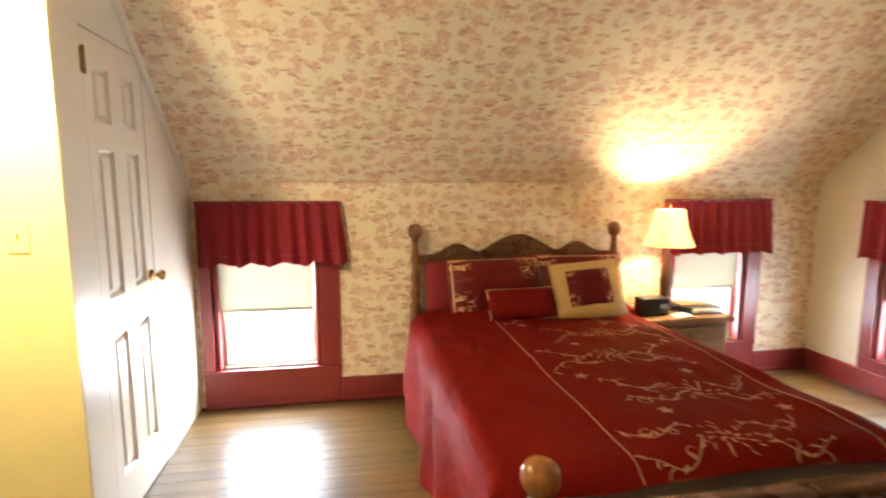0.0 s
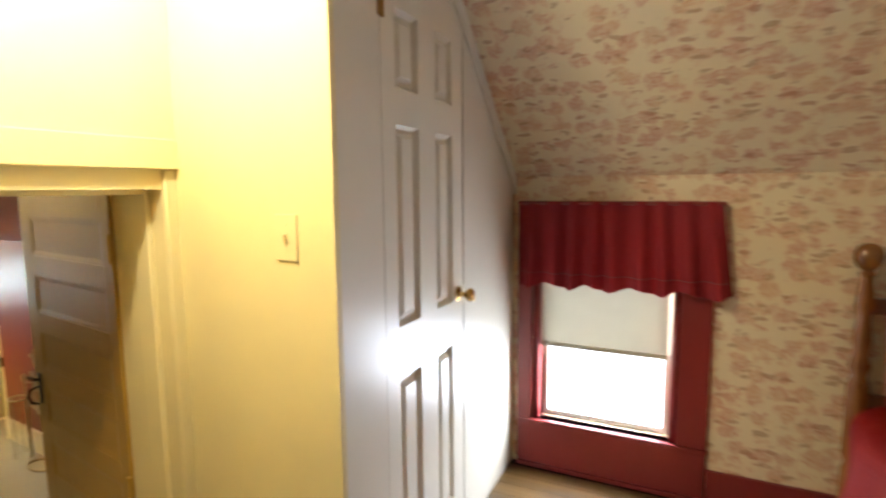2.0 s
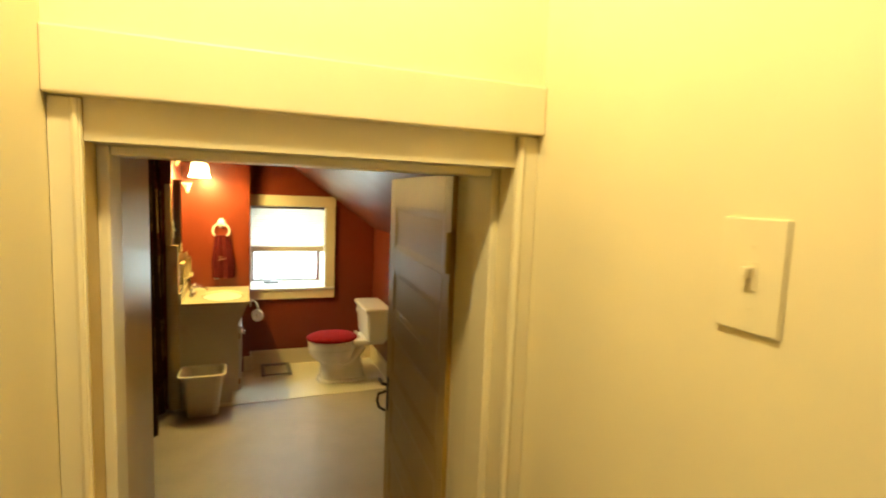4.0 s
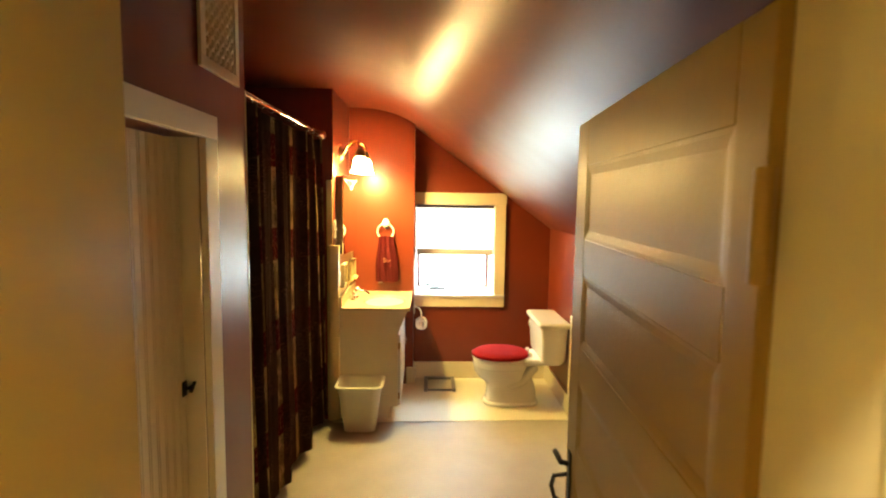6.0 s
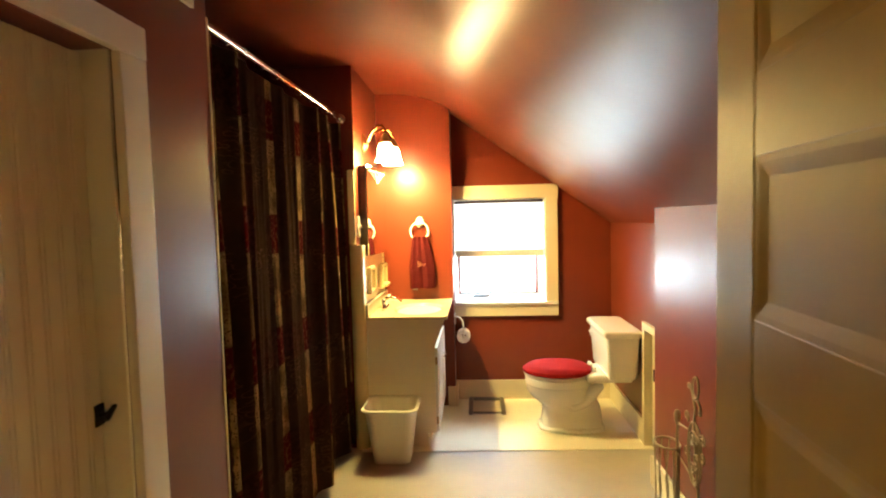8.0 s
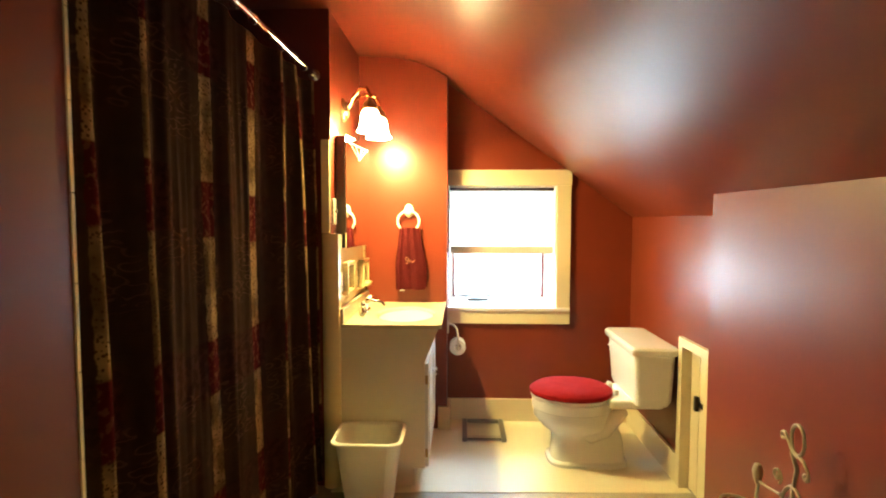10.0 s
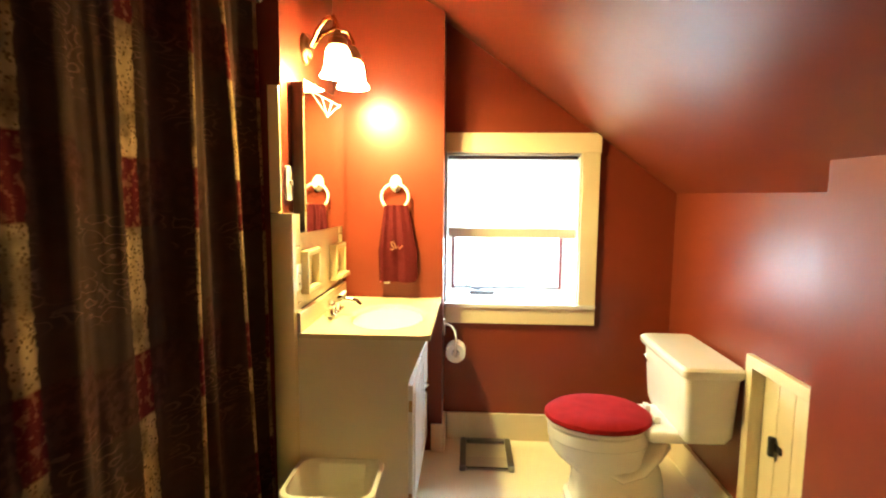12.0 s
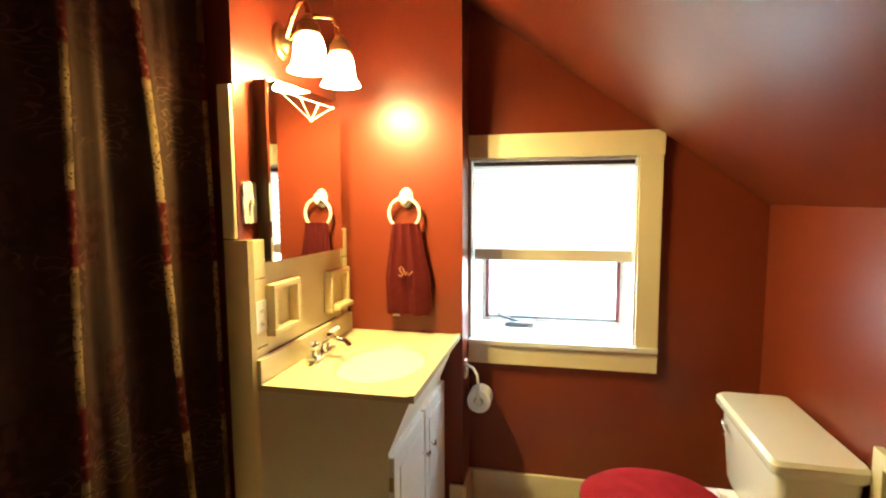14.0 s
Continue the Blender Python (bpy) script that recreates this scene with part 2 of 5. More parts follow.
def glow_mat(name, c, strength, translucent=0.0):
    m = Nodes(name, 0.4)
    m.colour(c)
    m.b.inputs["Emission Color"].default_value = (*c, 1)
    m.b.inputs["Emission Strength"].default_value = strength
    if translucent:
        tr = m.n("ShaderNodeBsdfTranslucent", Color=(0.95, 0.90, 0.80, 1))
        mx = m.t.nodes.new("ShaderNodeMixShader")
        mx.inputs[0].default_value = translucent
        m.link(m.b.outputs[0], mx.inputs[1])
        m.link(tr.outputs[0], mx.inputs[2])
        m.link(mx.outputs[0], m.t.nodes["Material Output"].inputs[0])
    return m.mat


def cloth_mat(name, c, through=0.35, rough=0.8):
    """Cloth that lets some light through."""
    m = Nodes(name, rough)
    o = m.coords()
    col = m.mix(m.noise(o, 9, 4), c, tuple(x * 0.86 for x in c))
    m.colour(col)
    m.bump(m.noise(o, 300, 2), 0.15, 0.001)
    tr = m.n("ShaderNodeBsdfTranslucent", Color=col)
    mx = m.t.nodes.new("ShaderNodeMixShader")
    mx.inputs[0].default_value = through
    out = m.t.nodes["Material Output"]
    m.link(m.b.outputs[0], mx.inputs[1])
    m.link(tr.outputs[0], mx.inputs[2])
    m.link(mx.outputs[0], out.inputs[0])
    return m.mat


RED = painted("red_wall_paint", (0.172, 0.0278, 0.0086), 0.335, 0.06, 0.14, 0.14)
RED.node_tree.nodes["Principled BSDF"].inputs["Specular IOR Level"].default_value = 0.33
CREAM = painted("cream_gloss_paint", (0.76, 0.66, 0.43), 0.32, 0.08, 0.18, 0.08)
YELLOW = painted("yellow_wall_paint", (0.79, 0.685, 0.375), 0.42, 0.06, 0.10, 0.08)
WHITE = painted("white_door_paint", (0.74, 0.72, 0.66), 0.33, 0.08, 0.14, 0.06)
CLOSET = painted("closet_paint", (0.74, 0.685, 0.56), 0.33, 0.08, 0.14, 0.06)
TRIMRED = painted("red_trim_paint", (0.215, 0.026, 0.024), 0.33, 0.08, 0.2)
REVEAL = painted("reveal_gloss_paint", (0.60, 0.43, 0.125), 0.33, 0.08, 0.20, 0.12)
# cream door leaf, with dim warm lamplight put into its base colour
LEAFPAINT = painted("lamplit_leaf_gloss_paint", (0.385, 0.230, 0.038), 0.42, 0.08, 0.24, 0.16)
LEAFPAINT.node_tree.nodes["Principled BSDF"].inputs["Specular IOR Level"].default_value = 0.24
PAPER = wallpaper_mat()
PALE = painted("pale_wall_paint", (0.74, 0.68, 0.53), 0.6, 0.05, 0.1)
PLANK = wood("floor_board", (0.082, 0.043, 0.0095), (0.165, 0.090, 0.023), 0.34, 0, 1.0, True)
PLANK.node_tree.nodes["Principled BSDF"].inputs["Specular IOR Level"].default_value = 0.65
OAK = wood("stained_wood", (0.060, 0.020, 0.008), (0.155, 0.060, 0.024), 0.28, 0, 1.0)
OAKV = wood("stained_wood_upright", (0.14, 0.050, 0.012), (0.31, 0.130, 0.036), 0.18, 2, 1.0)
AMBER = wood("amber_post_wood", (0.17, 0.060, 0.012), (0.36, 0.150, 0.036), 0.14, 2, 1.0)
PINE = wood("nightstand_wood", (0.17, 0.085, 0.032), (0.30, 0.17, 0.075), 0.3, 0, 1.0)
VINYL = plain("bath_floor_vinyl", (0.43, 0.38, 0.295), 0.40, 0, 0.16, 5, 0.22, 26)
SHEET = plain("cream_vinyl_sheet", (0.80, 0.735, 0.52), 0.30, 0, 0.06, 4, 0.12, 20)
CUPBOARD = painted("cupboard_paint", (0.87, 0.795, 0.64), 0.34, 0.08, 0.18, 0.06)
CERAMIC = plain("ceramic", (0.80, 0.77, 0.68), 0.10, 0, 0.03)
BISQUE = plain("bisque_tile", (0.70, 0.575, 0.30), 0.12, 0, 0.05, 8)
CULTURED = plain("cream_marble", (0.66, 0.57, 0.35), 0.14, 0, 0.05, 6)
CABINET = painted("vanity_laminate", (0.80, 0.73, 0.55), 0.40, 0.05, 0.05, 0.06)
STEEL = plain("brushed_steel", (0.30, 0.29, 0.28), 0.30, 1.0, 0.15, 40)
PEWTER = plain("pewter", (0.16, 0.16, 0.165), 0.45, 0.6, 0.1, 40)
CHROME = plain("chrome", (0.85, 0.85, 0.85), 0.10, 1.0, 0.02)
BRASS = plain("brass", (0.62, 0.40, 0.14), 0.25, 1.0, 0.08)
BRONZE = plain("aged_brass", (0.38, 0.24, 0.10), 0.35, 1.0, 0.15)
IRON = plain("black_iron", (0.02, 0.018, 0.016), 0.45, 0.6, 0.2)
WIRE = plain("painted_wire", (0.40, 0.32, 0.21), 0.5, 0.2, 0.25, 30)
MIRROR = plain("mirror", (0.93, 0.93, 0.93), 0.01, 1.0, 0.0)
GLASS = glass_mat()
SHOWER = curtain_mat()
SATIN = comforter_mat()
SHAM = sham_mat()
REDCLOTH = cloth_mat("red_cloth", (0.26, 0.010, 0.016), 0.22)
REDPILE = plain("red_pile", (0.205, 0.0065, 0.0065), 0.9, 0, 0.30, 22, 0.9, 240)
REDPILE.node_tree.nodes["Principled BSDF"].inputs["Specular IOR Level"].default_value = 0.08
TOWEL = plain("maroon_towelling", (0.066, 0.0062, 0.0060), 0.95, 0, 0.2, 50, 0.8, 320)
TOWEL.node_tree.nodes["Principled BSDF"].inputs["Specular IOR Level"].default_value = 0.08
GOLDCLOTH = plain("gold_cloth", (0.48, 0.31, 0.09), 0.55, 0, 0.1, 30, 0.3)
SHADECLOTH = cloth_mat("window_shade_cloth", (0.62, 0.57, 0.42), 0.018)
HEMCLOTH = cloth_mat("hem_cloth", (0.62, 0.54, 0.42), 0.05)
BLINDCLOTH = cloth_mat("pleated_shade_cloth", (0.80, 0.77, 0.68), 0.36)
LAMPSHADE = cloth_mat("lampshade_cloth", (0.85, 0.74, 0.52), 0.6)


def shade_glass():
    """Frosted glass round a bulb: brightest beside the bulb, dimmer and warmer up at the neck."""
    m = Nodes("lit_frosted_glass", 0.35)
    m.colour((0.85, 0.78, 0.62))
    z = m.n("ShaderNodeSeparateXYZ", Vector=m.coords()).outputs[2]
    k = m.ramp(z, 0.004, -0.065)
    m.link(m.mix(k, (1.0, 0.68, 0.26), (1.0, 0.78, 0.34)), m.b.inputs["Emission Color"])
    m.link(m.math('ADD', m.math('MULTIPLY', k, 150.0), 16.0), m.b.inputs["Emission Strength"])
    tr = m.n("ShaderNodeBsdfTranslucent", Color=(1.0, 0.90, 0.72, 1))
    mx = m.t.nodes.new("ShaderNodeMixShader")
    mx.inputs[0].default_value = 0.50
    m.link(m.b.outputs[0], mx.inputs[1])
    m.link(tr.outputs[0], mx.inputs[2])
    m.link(mx.outputs[0], m.t.nodes["Material Output"].inputs[0])
    return m.mat


SHADEGLASS = shade_glass()
HALLGLASS = glow_mat("lit_opal_glass", (1.0, 0.80, 0.50), 6.0)
IVORY = plain("ivory_plastic", (0.77, 0.67, 0.37), 0.35, 0, 0.03)
OFFWHITE = plain("white_plastic", (0.80, 0.76, 0.65), 0.38, 0, 0.05)
BLACK = plain("black_plastic", (0.015, 0.015, 0.017), 0.3, 0, 0.1)
DARK = plain("dark_gap", (0.02, 0.012, 0.01), 0.8, 0, 0.1)
PAPERROLL = plain("tissue", (0.85, 0.83, 0.80), 0.95, 0, 0.03, 40, 0.3)
DARKWOOD = wood("dark_frame_wood", (0.05, 0.02, 0.010), (0.11, 0.045, 0.02), 0.4, 2)
GREYBLUE = plain("book_cover", (0.10, 0.13, 0.14), 0.5, 0, 0.1)
EMBROIDER = plain("gold_thread", (0.33, 0.17, 0.080), 0.6, 0, 0.1)
SASHRED = painted("sash_paint", (0.17, 0.028, 0.028), 0.5)

# ---------------------------------------------------------------- mesh helpers


def box(bm, x0, x1, y0, y1, z0, z1, bev=0.0, seg=2):
    r = bmesh.ops.create_cube(bm, size=1.0)
    vs = r["verts"]
    for v in vs:
        v.co = Vector(((x0 + x1) / 2 + v.co.x * (x1 - x0), (y0 + y1) / 2 + v.co.y * (y1 - y0), (z0 + z1) / 2 + v.co.z * (z1 - z0)))
    if bev:
        es = list({e for v in vs for e in v.link_edges})
        bmesh.ops.bevel(bm, geom=es, offset=bev, segments=seg, profile=0.6, affect='EDGES')
    return bm


def prism(bm, pts, a, b, axis):
    """A flat outline pushed from a to b along an axis; pts are the other two coordinates in order."""
    def co(p, q):
        c = list(p)
        c.insert(axis, q)
        return c
    lo = [bm.verts.new(co(p, a)) for p in pts]
    hi = [bm.verts.new(co(p, b)) for p in pts]
    bm.faces.new(lo)
    bm.faces.new(hi[::-1])
    for i in range(len(pts)):
        j = (i + 1) % len(pts)
        bm.faces.new((lo[i], hi[i], hi[j], lo[j]))
    bmesh.ops.recalc_face_normals(bm, faces=bm.faces)
    return bm


def loft(bm, rings, cap=True):
    rows = [[bm.verts.new(p) for p in ring] for ring in rings]
    n = len(rows[0])
    for a, b in zip(rows, rows[1:]):
        for i in range(n):
            bm.faces.new((a[i], a[(i + 1) % n], b[(i + 1) % n], b[i]))
    if cap:
        bm.faces.new(rows[0][::-1])
        bm.faces.new(rows[-1])
    bmesh.ops.recalc_face_normals(bm, faces=bm.faces)
    return bm


def lathe(bm, prof, at=(0, 0, 0), seg=24, cap=True, sx=1.0, sy=1.0):
    rings = []
    for r, z in prof:
        rings.append([(at[0] + sx * r * math.cos(2 * math.pi * i / seg), at[1] + sy * r * math.sin(2 * math.pi * i / seg), at[2] + z) for i in range(seg)])
    return loft(bm, rings, cap)


def tube(bm, pts, r, seg=8, closed=False):
    pts = [Vector(p) for p in pts]
    n = len(pts)
    rings = []
    up = Vector((0, 0, 1))
    prev = None
    for i, p in enumerate(pts):
        a = pts[i - 1] if (i or closed) else p
        b = pts[(i + 1) % n] if (i < n - 1 or closed) else p
        d = (b - a).normalized()
        if prev is None:
            side = d.cross(up)
            if side.length < 1e-3:
                side = d.cross(Vector((1, 0, 0)))
            side.normalize()
        else:
            side = (prev - d * prev.dot(d)).normalized()
        prev = side
        o = d.cross(side)
        rr = r[i] if isinstance(r, (list, tuple)) else r
        rings.append([p + rr * (math.cos(2 * math.pi * k / seg) * side + math.sin(2 * math.pi * k / seg) * o) for k in range(seg)])
    if closed:
        rings.append(rings[0])
        return loft(bm, rings, False)
    return loft(bm, rings, True)


def mesh_of(name, bm, material, smooth=False):
    me = bpy.data.meshes.new(name)
    flat = []
    if smooth:
        # broad flat faces stay flat between their rounded edges
        size = [f.calc_area() for f in bm.faces]
        bm.faces.index_update()
        for f in bm.faces:
            near = [size[g.index] for e in f.edges for g in e.link_faces if g is not f]
            flat.append(bool(near) and size[f.index] > 3.5 * sum(near) / len(near))
    bm.to_mesh(me)
    bm.free()
    me.materials.append(material)
    if smooth:
        me.shade_smooth()
        me.set_sharp_from_angle(angle=radians(38))
        if any(flat):
            me.polygons.foreach_set("use_smooth", [not k for k in flat])
            me.update()
    return me


def thing(name, label, category, base=(0, 0, 0), frame_m=WORLD, group=""):
    """An Empty at the base of a thing, which holds its parts."""
    ob = new(name)
    ob.empty_display_size = 0.05
    ob.matrix_world = frame_m @ Matrix.Translation(base)
    ob["base"] = base
    return tagged(ob, label, category, group)


def part(name, bm, material, parent, label="", smooth=True):
    """One mesh under a thing or a part, modelled in the coordinates of the room."""
    top = parent
    while top.parent:
        top = top.parent
    b = Vector(top["base"]) if "base" in top else Vector((0, 0, 0))
    bmesh.ops.translate(bm, verts=bm.verts, vec=-b)
    ob = new(name, mesh_of(name, bm, material, smooth))
    ob.parent = parent
    return tagged(ob, label)


def solid(name, bm, material, label, category, frame_m=WORLD, kind="", group="", smooth=False):
    """A thing or a piece of the setting that is one mesh."""
    ob = new(name, mesh_of(name, bm, material, smooth))
    ob.matrix_world = frame_m
    return tagged(ob, label, category, group, kind)


def B():
    return bmesh.new()


def S(name, bm, mat, label, frame_m=WORLD, cat="wall", smooth=False):
    return solid(name, bm, mat, label, cat, frame_m, "structure", "", smooth)


def pillow(w, h, d, n=16, puff=2.4, seed=0):
    """A stuffed cushion, lying in x and z, thick along y, centred on the middle of its foot."""
    bm = bmesh.new()
    uvl = bm.loops.layers.uv.new("UVMap")
    for sgn in (-1, 1):
        rows = []
        for j in range(n + 1):
            row = []
            for i in range(n + 1):
                u, v = i / n * 2 - 1, j / n * 2 - 1
                t = max(0.0, (1 - abs(u) ** puff)) * max(0.0, (1 - abs(v) ** puff))
                wob = 0.012 * noise.noise(Vector((u * 2 + seed, v * 2, sgn * 3)))
                pin = 1 - 0.05 * (1 - abs(v)) * abs(u) ** 6
                pin2 = 1 - 0.05 * (1 - abs(u)) * abs(v) ** 6
                row.append((bm.verts.new((u * w / 2 * pin2 * 1.0, sgn * (d / 2 * t ** 0.45 + wob * t), h / 2 + v * h / 2 * pin)), (i / n, j / n)))
            rows.append(row)
        for j in range(n):
            for i in range(n):
                q = [rows[j][i], rows[j][i + 1], rows[j + 1][i + 1], rows[j + 1][i]]
                if sgn > 0:
                    q.reverse()
                f = bm.faces.new([c[0] for c in q])
                for lp, c in zip(f.loops, q):
                    lp[uvl].uv = c[1]
    bmesh.ops.remove_doubles(bm, verts=bm.verts, dist=0.0008)
    return bm

# ---------------------------------------------------------------- structure


def wall_run(bm, a0, a1, t0, t1, z0, z1, holes, along=0):
    """A straight wall with openings through it; a runs along the wall, t through it."""
    def put(p, q, r, s):
        if q - p > 1e-4 and s - r > 1e-4:
            if along == 0:
                box(bm, p, q, t0, t1, r, s)
            else:
                box(bm, t0, t1, p, q, r, s)
    at = a0
    for h0, h1, b, t in sorted(holes):
        put(at, h0, z0, z1)
        put(h0, h1, z0, b)
        put(h0, h1, t, z1)
        at = h1
    put(at, a1, z0, z1)
    return bm


def slope(v):
    return min(2.40, 1.41 + 0.93 * (1.42 - v))


# bedroom shell
bed_floor = S("floor", box(B(), -0.05, 4.39, -3.2, 1.42, -0.12, -0.014), DARK, "brown worn wooden floor boards", BED, "floor")
S("wall_north", wall_run(B(), -0.15, 4.54, 1.42, 1.57, 0, 1.42, [(0.10, 0.745, 0.24, 1.22), (3.20, 3.81, 0.24, 1.22)]), PAPER,
  "low bedroom wall with cream floral wallpaper", BED)
S("wall_east", wall_run(B(), -3.35, 1.42, 4.39, 4.54, 0, 2.5, [(0.25, 0.90, 0.24, 1.22)], 1), PALE, "pale cream bedroom end wall", BED)
S("wall_south", box(B(), -0.15, 4.39, -3.35, -3.2, 0, 2.5), PAPER, "papered bedroom wall", BED)
S("wall_west", box(B(), -0.15, 0.0, -3.2, -0.74, 0, 2.4), YELLOW, "yellow painted bedroom wall", BED)
# unseen header, added to hold the landing bulb's light off the bedroom ceiling
S("light_block_header", box(B(), -0.10, 0.0, -0.735, 0.020, 2.165, 2.395), YELLOW, "added yellow header over the landing opening, blocks landing light", BED)
bm = B()
prism(bm, [(0.022, 0), (0.246, 0), (0.246, 2.395), (0.022, 2.395)], -0.10, 0.0, 0)
prism(bm, [(0.246, 1.985), (0.806, 1.985), (0.806, slope(0.806) - 0.002), (0.355, 2.395), (0.246, 2.395)], -0.10, 0.0, 0)
prism(bm, [(0.806, 0), (1.419, 0), (1.419, slope(1.419) - 0.002), (0.806, slope(0.806) - 0.002)], -0.10, 0.0, 0)
S("wall_closet", bm, CLOSET, "white painted closet wall under the roof slope", BED)
S("ceiling", prism(B(), [(1.60, 1.2426), (0.355, 2.40), (-3.35, 2.40), (-3.35, 2.52), (0.40, 2.52), (1.60, 1.40)], -0.12, 4.54, 0), PAPER,
  "sloping attic ceiling with floral wallpaper", BED, "ceiling")
S("trim", prism(B(), [(1.419, 1.408), (0.36, 2.393), (0.36, 2.318), (1.419, 1.333)], 0.0, 0.014, 0), CLOSET, "white trim along the sloping ceiling", BED, "trim")


def baseboard(name, bm, mat, frame_m=WORLD):
    return S(name, bm, mat, "painted baseboard along the wall", frame_m, "baseboard")


for a, b in ((0.868, 3.118), (3.922, 4.37)):
    bm = box(B(), a, b, 1.40, 1.42, 0.0, 0.15, 0.004)
    box(bm, a, b, 1.385, 1.40, 0.0, 0.02, 0.005)
    baseboard("baseboard", bm, TRIMRED, BED)
baseboard("baseboard", box(B(), 4.37, 4.39, -3.2, 1.42, 0.0, 0.15, 0.004), TRIMRED, BED)

# landing between bedroom and bathroom
S("wall_hall_north", box(B(), -1.493, -0.914, 1.85, 1.868, -0.25, 2.3), YELLOW, "yellow painted landing wall with a switch")
S("wall_hall_south", box(B(), -1.493, -0.94, 1.05, 1.15, -0.25, 2.3), YELLOW, "yellow painted landing wall")
S("ceiling_hall", box(B(), -1.80, -0.84, 1.0, 2.0, 2.3, 2.45), YELLOW, "yellow painted landing ceiling", WORLD, "ceiling")
S("floor_hall", box(B(), -1.10, -0.88, 1.05, 1.95, -0.12, 0.0), PLANK, "brown wooden landing floor", WORLD, "floor")
S("step", box(B(), -1.76, -1.10, 1.05, 1.95, F - 0.1, -0.185, 0.008), PLANK, "wooden step down into the bathroom", WORLD, "step")
S("wall_door_side", box(B(), -1.75, -1.493, 1.812, 2.60, F, 2.3), YELLOW, "yellow wall beside the bathroom door")
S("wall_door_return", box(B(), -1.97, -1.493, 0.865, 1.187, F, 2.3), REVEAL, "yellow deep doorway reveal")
bm = box(B(), -1.75, -1.493, 1.187, 1.812, 1.366, 2.3)
box(bm, -1.493, -1.477, 1.15, 1.85, 1.50, 2.3)
S("wall_over_door", bm, YELLOW, "yellow wall over the low bathroom door")
S("fascia", box(B(), -1.493, -1.466, 1.15, 1.85, 1.42, 1.50, 0.003), YELLOW, "yellow header board over the doorway", WORLD, "trim")
door_frame = thing("door_frame", "yellow painted door frame with moulded stops", "door frame", (-1.6, 1.5, -0.185))
for n, y0, y1 in (("jamb", 1.187, 1.203), ("jamb", 1.796, 1.812)):
    bm = box(B(), -1.62, -1.547, y0, y1, -0.185, 1.366, 0.004)
    part(n, bm, YELLOW, door_frame)
    yy = (1.1505, 1.1868) if y0 < 1.5 else (1.8122, 1.8495)
    bm = box(B(), -1.493, -1.483, yy[0], yy[1], -0.185, 1.418, 0.003)
    bead = yy[1] - 0.007 if y0 < 1.5 else yy[0] + 0.007
    tube(bm, [(-1.484, bead, -0.185), (-1.484, bead, 1.417)], 0.005, 8)
    part("casing", bm, YELLOW, door_frame)
part("head_stop", box(B(), -1.62, -1.547, 1.204, 1.795, 1.352, 1.366, 0.003), YELLOW, door_frame)

# bathroom shell
S("floor_bathroom", box(B(), -5.80, -1.76, 0.0, 2.66, F - 0.1, F), VINYL, "worn beige vinyl bathroom floor", WORLD, "floor")
seam = [(-4.872 - 0.052 * (k / 24) + 0.006 * noise.noise(Vector((k * 0.4, 2.0, 0.0))), 0.887 + 1.735 * k / 24) for k in range(25)]
S("floor_sheet", prism(B(), [(-5.798, 2.622), (-5.798, 0.887)] + seam, F - 0.01, F + 0.004, 2), SHEET, "glossy cream vinyl sheet under the toilet", WORLD, "floor")
S("wall_bath_window", wall_run(B(), 1.425, 2.75, -6.22, -5.80, F, 1.98, [(1.425, 2.12, 0.360, 1.165)], 1), RED, "satin red bathroom wall with a window")
S("wall_pier", box(B(), -6.22, -5.645, 0.785, 1.425, F, 1.98), RED, "red painted chimney pier beside the sink")
bm = box(B(), -5.645, -4.935, 0.785, 0.885, F, 1.98)
box(bm, -5.035, -4.935, -0.1, 0.785, F, 1.98)
S("wall_sink", bm, RED, "red painted wall behind the sink")
bm = box(B(), -4.935, -3.20, -0.1, 0.0, F, 1.98)
S("wall_alcove_back", bm, RED, "red painted wall behind the shower curtain")
bm = wall_run(B(), -3.30, -1.97, 0.765, 0.865, F, 1.98, [(-2.905, -2.29, F, 1.376)])
S("wall_alcove_side", box(B(), -3.30, -3.20, 0.0, 0.765, F, 1.98), RED, "red painted side of the shower alcove")
S("wall_bath_south", bm, RED, "satin red bathroom wall with a cupboard door")
bm = wall_run(B(), -5.80, -4.515, 2.60, 2.75, F, 0.99, [(-4.975, -4.54, F, 0.335)])
S("wall_knee", bm, RED, "low red knee wall under the slope")
S("wall_knee_front", box(B(), -4.515, -1.75, 2.488, 2.75, F, 1.07), RED, "glossy red boxed-out knee wall")
S("wall_bath_door", box(B(), -1.772, -1.752, 1.83, 2.488, F, 1.9), RED, "red bathroom wall behind the open door")
S("ceiling_bathroom", prism(B(), [(2.75, 0.857), (2.60, 0.965), (2.488, 1.046), (1.425, 1.808), (1.34, 1.858), (1.25, 1.893), (1.15, 1.917), (1.05, 1.93), (0.90, 1.935), (-0.1, 1.935), (-0.1, 2.1), (1.3, 2.1), (2.75, 1.05)], -6.22, -1.752, 0),
  RED, "glossy red sloping bathroom ceiling", WORLD, "ceiling", True)
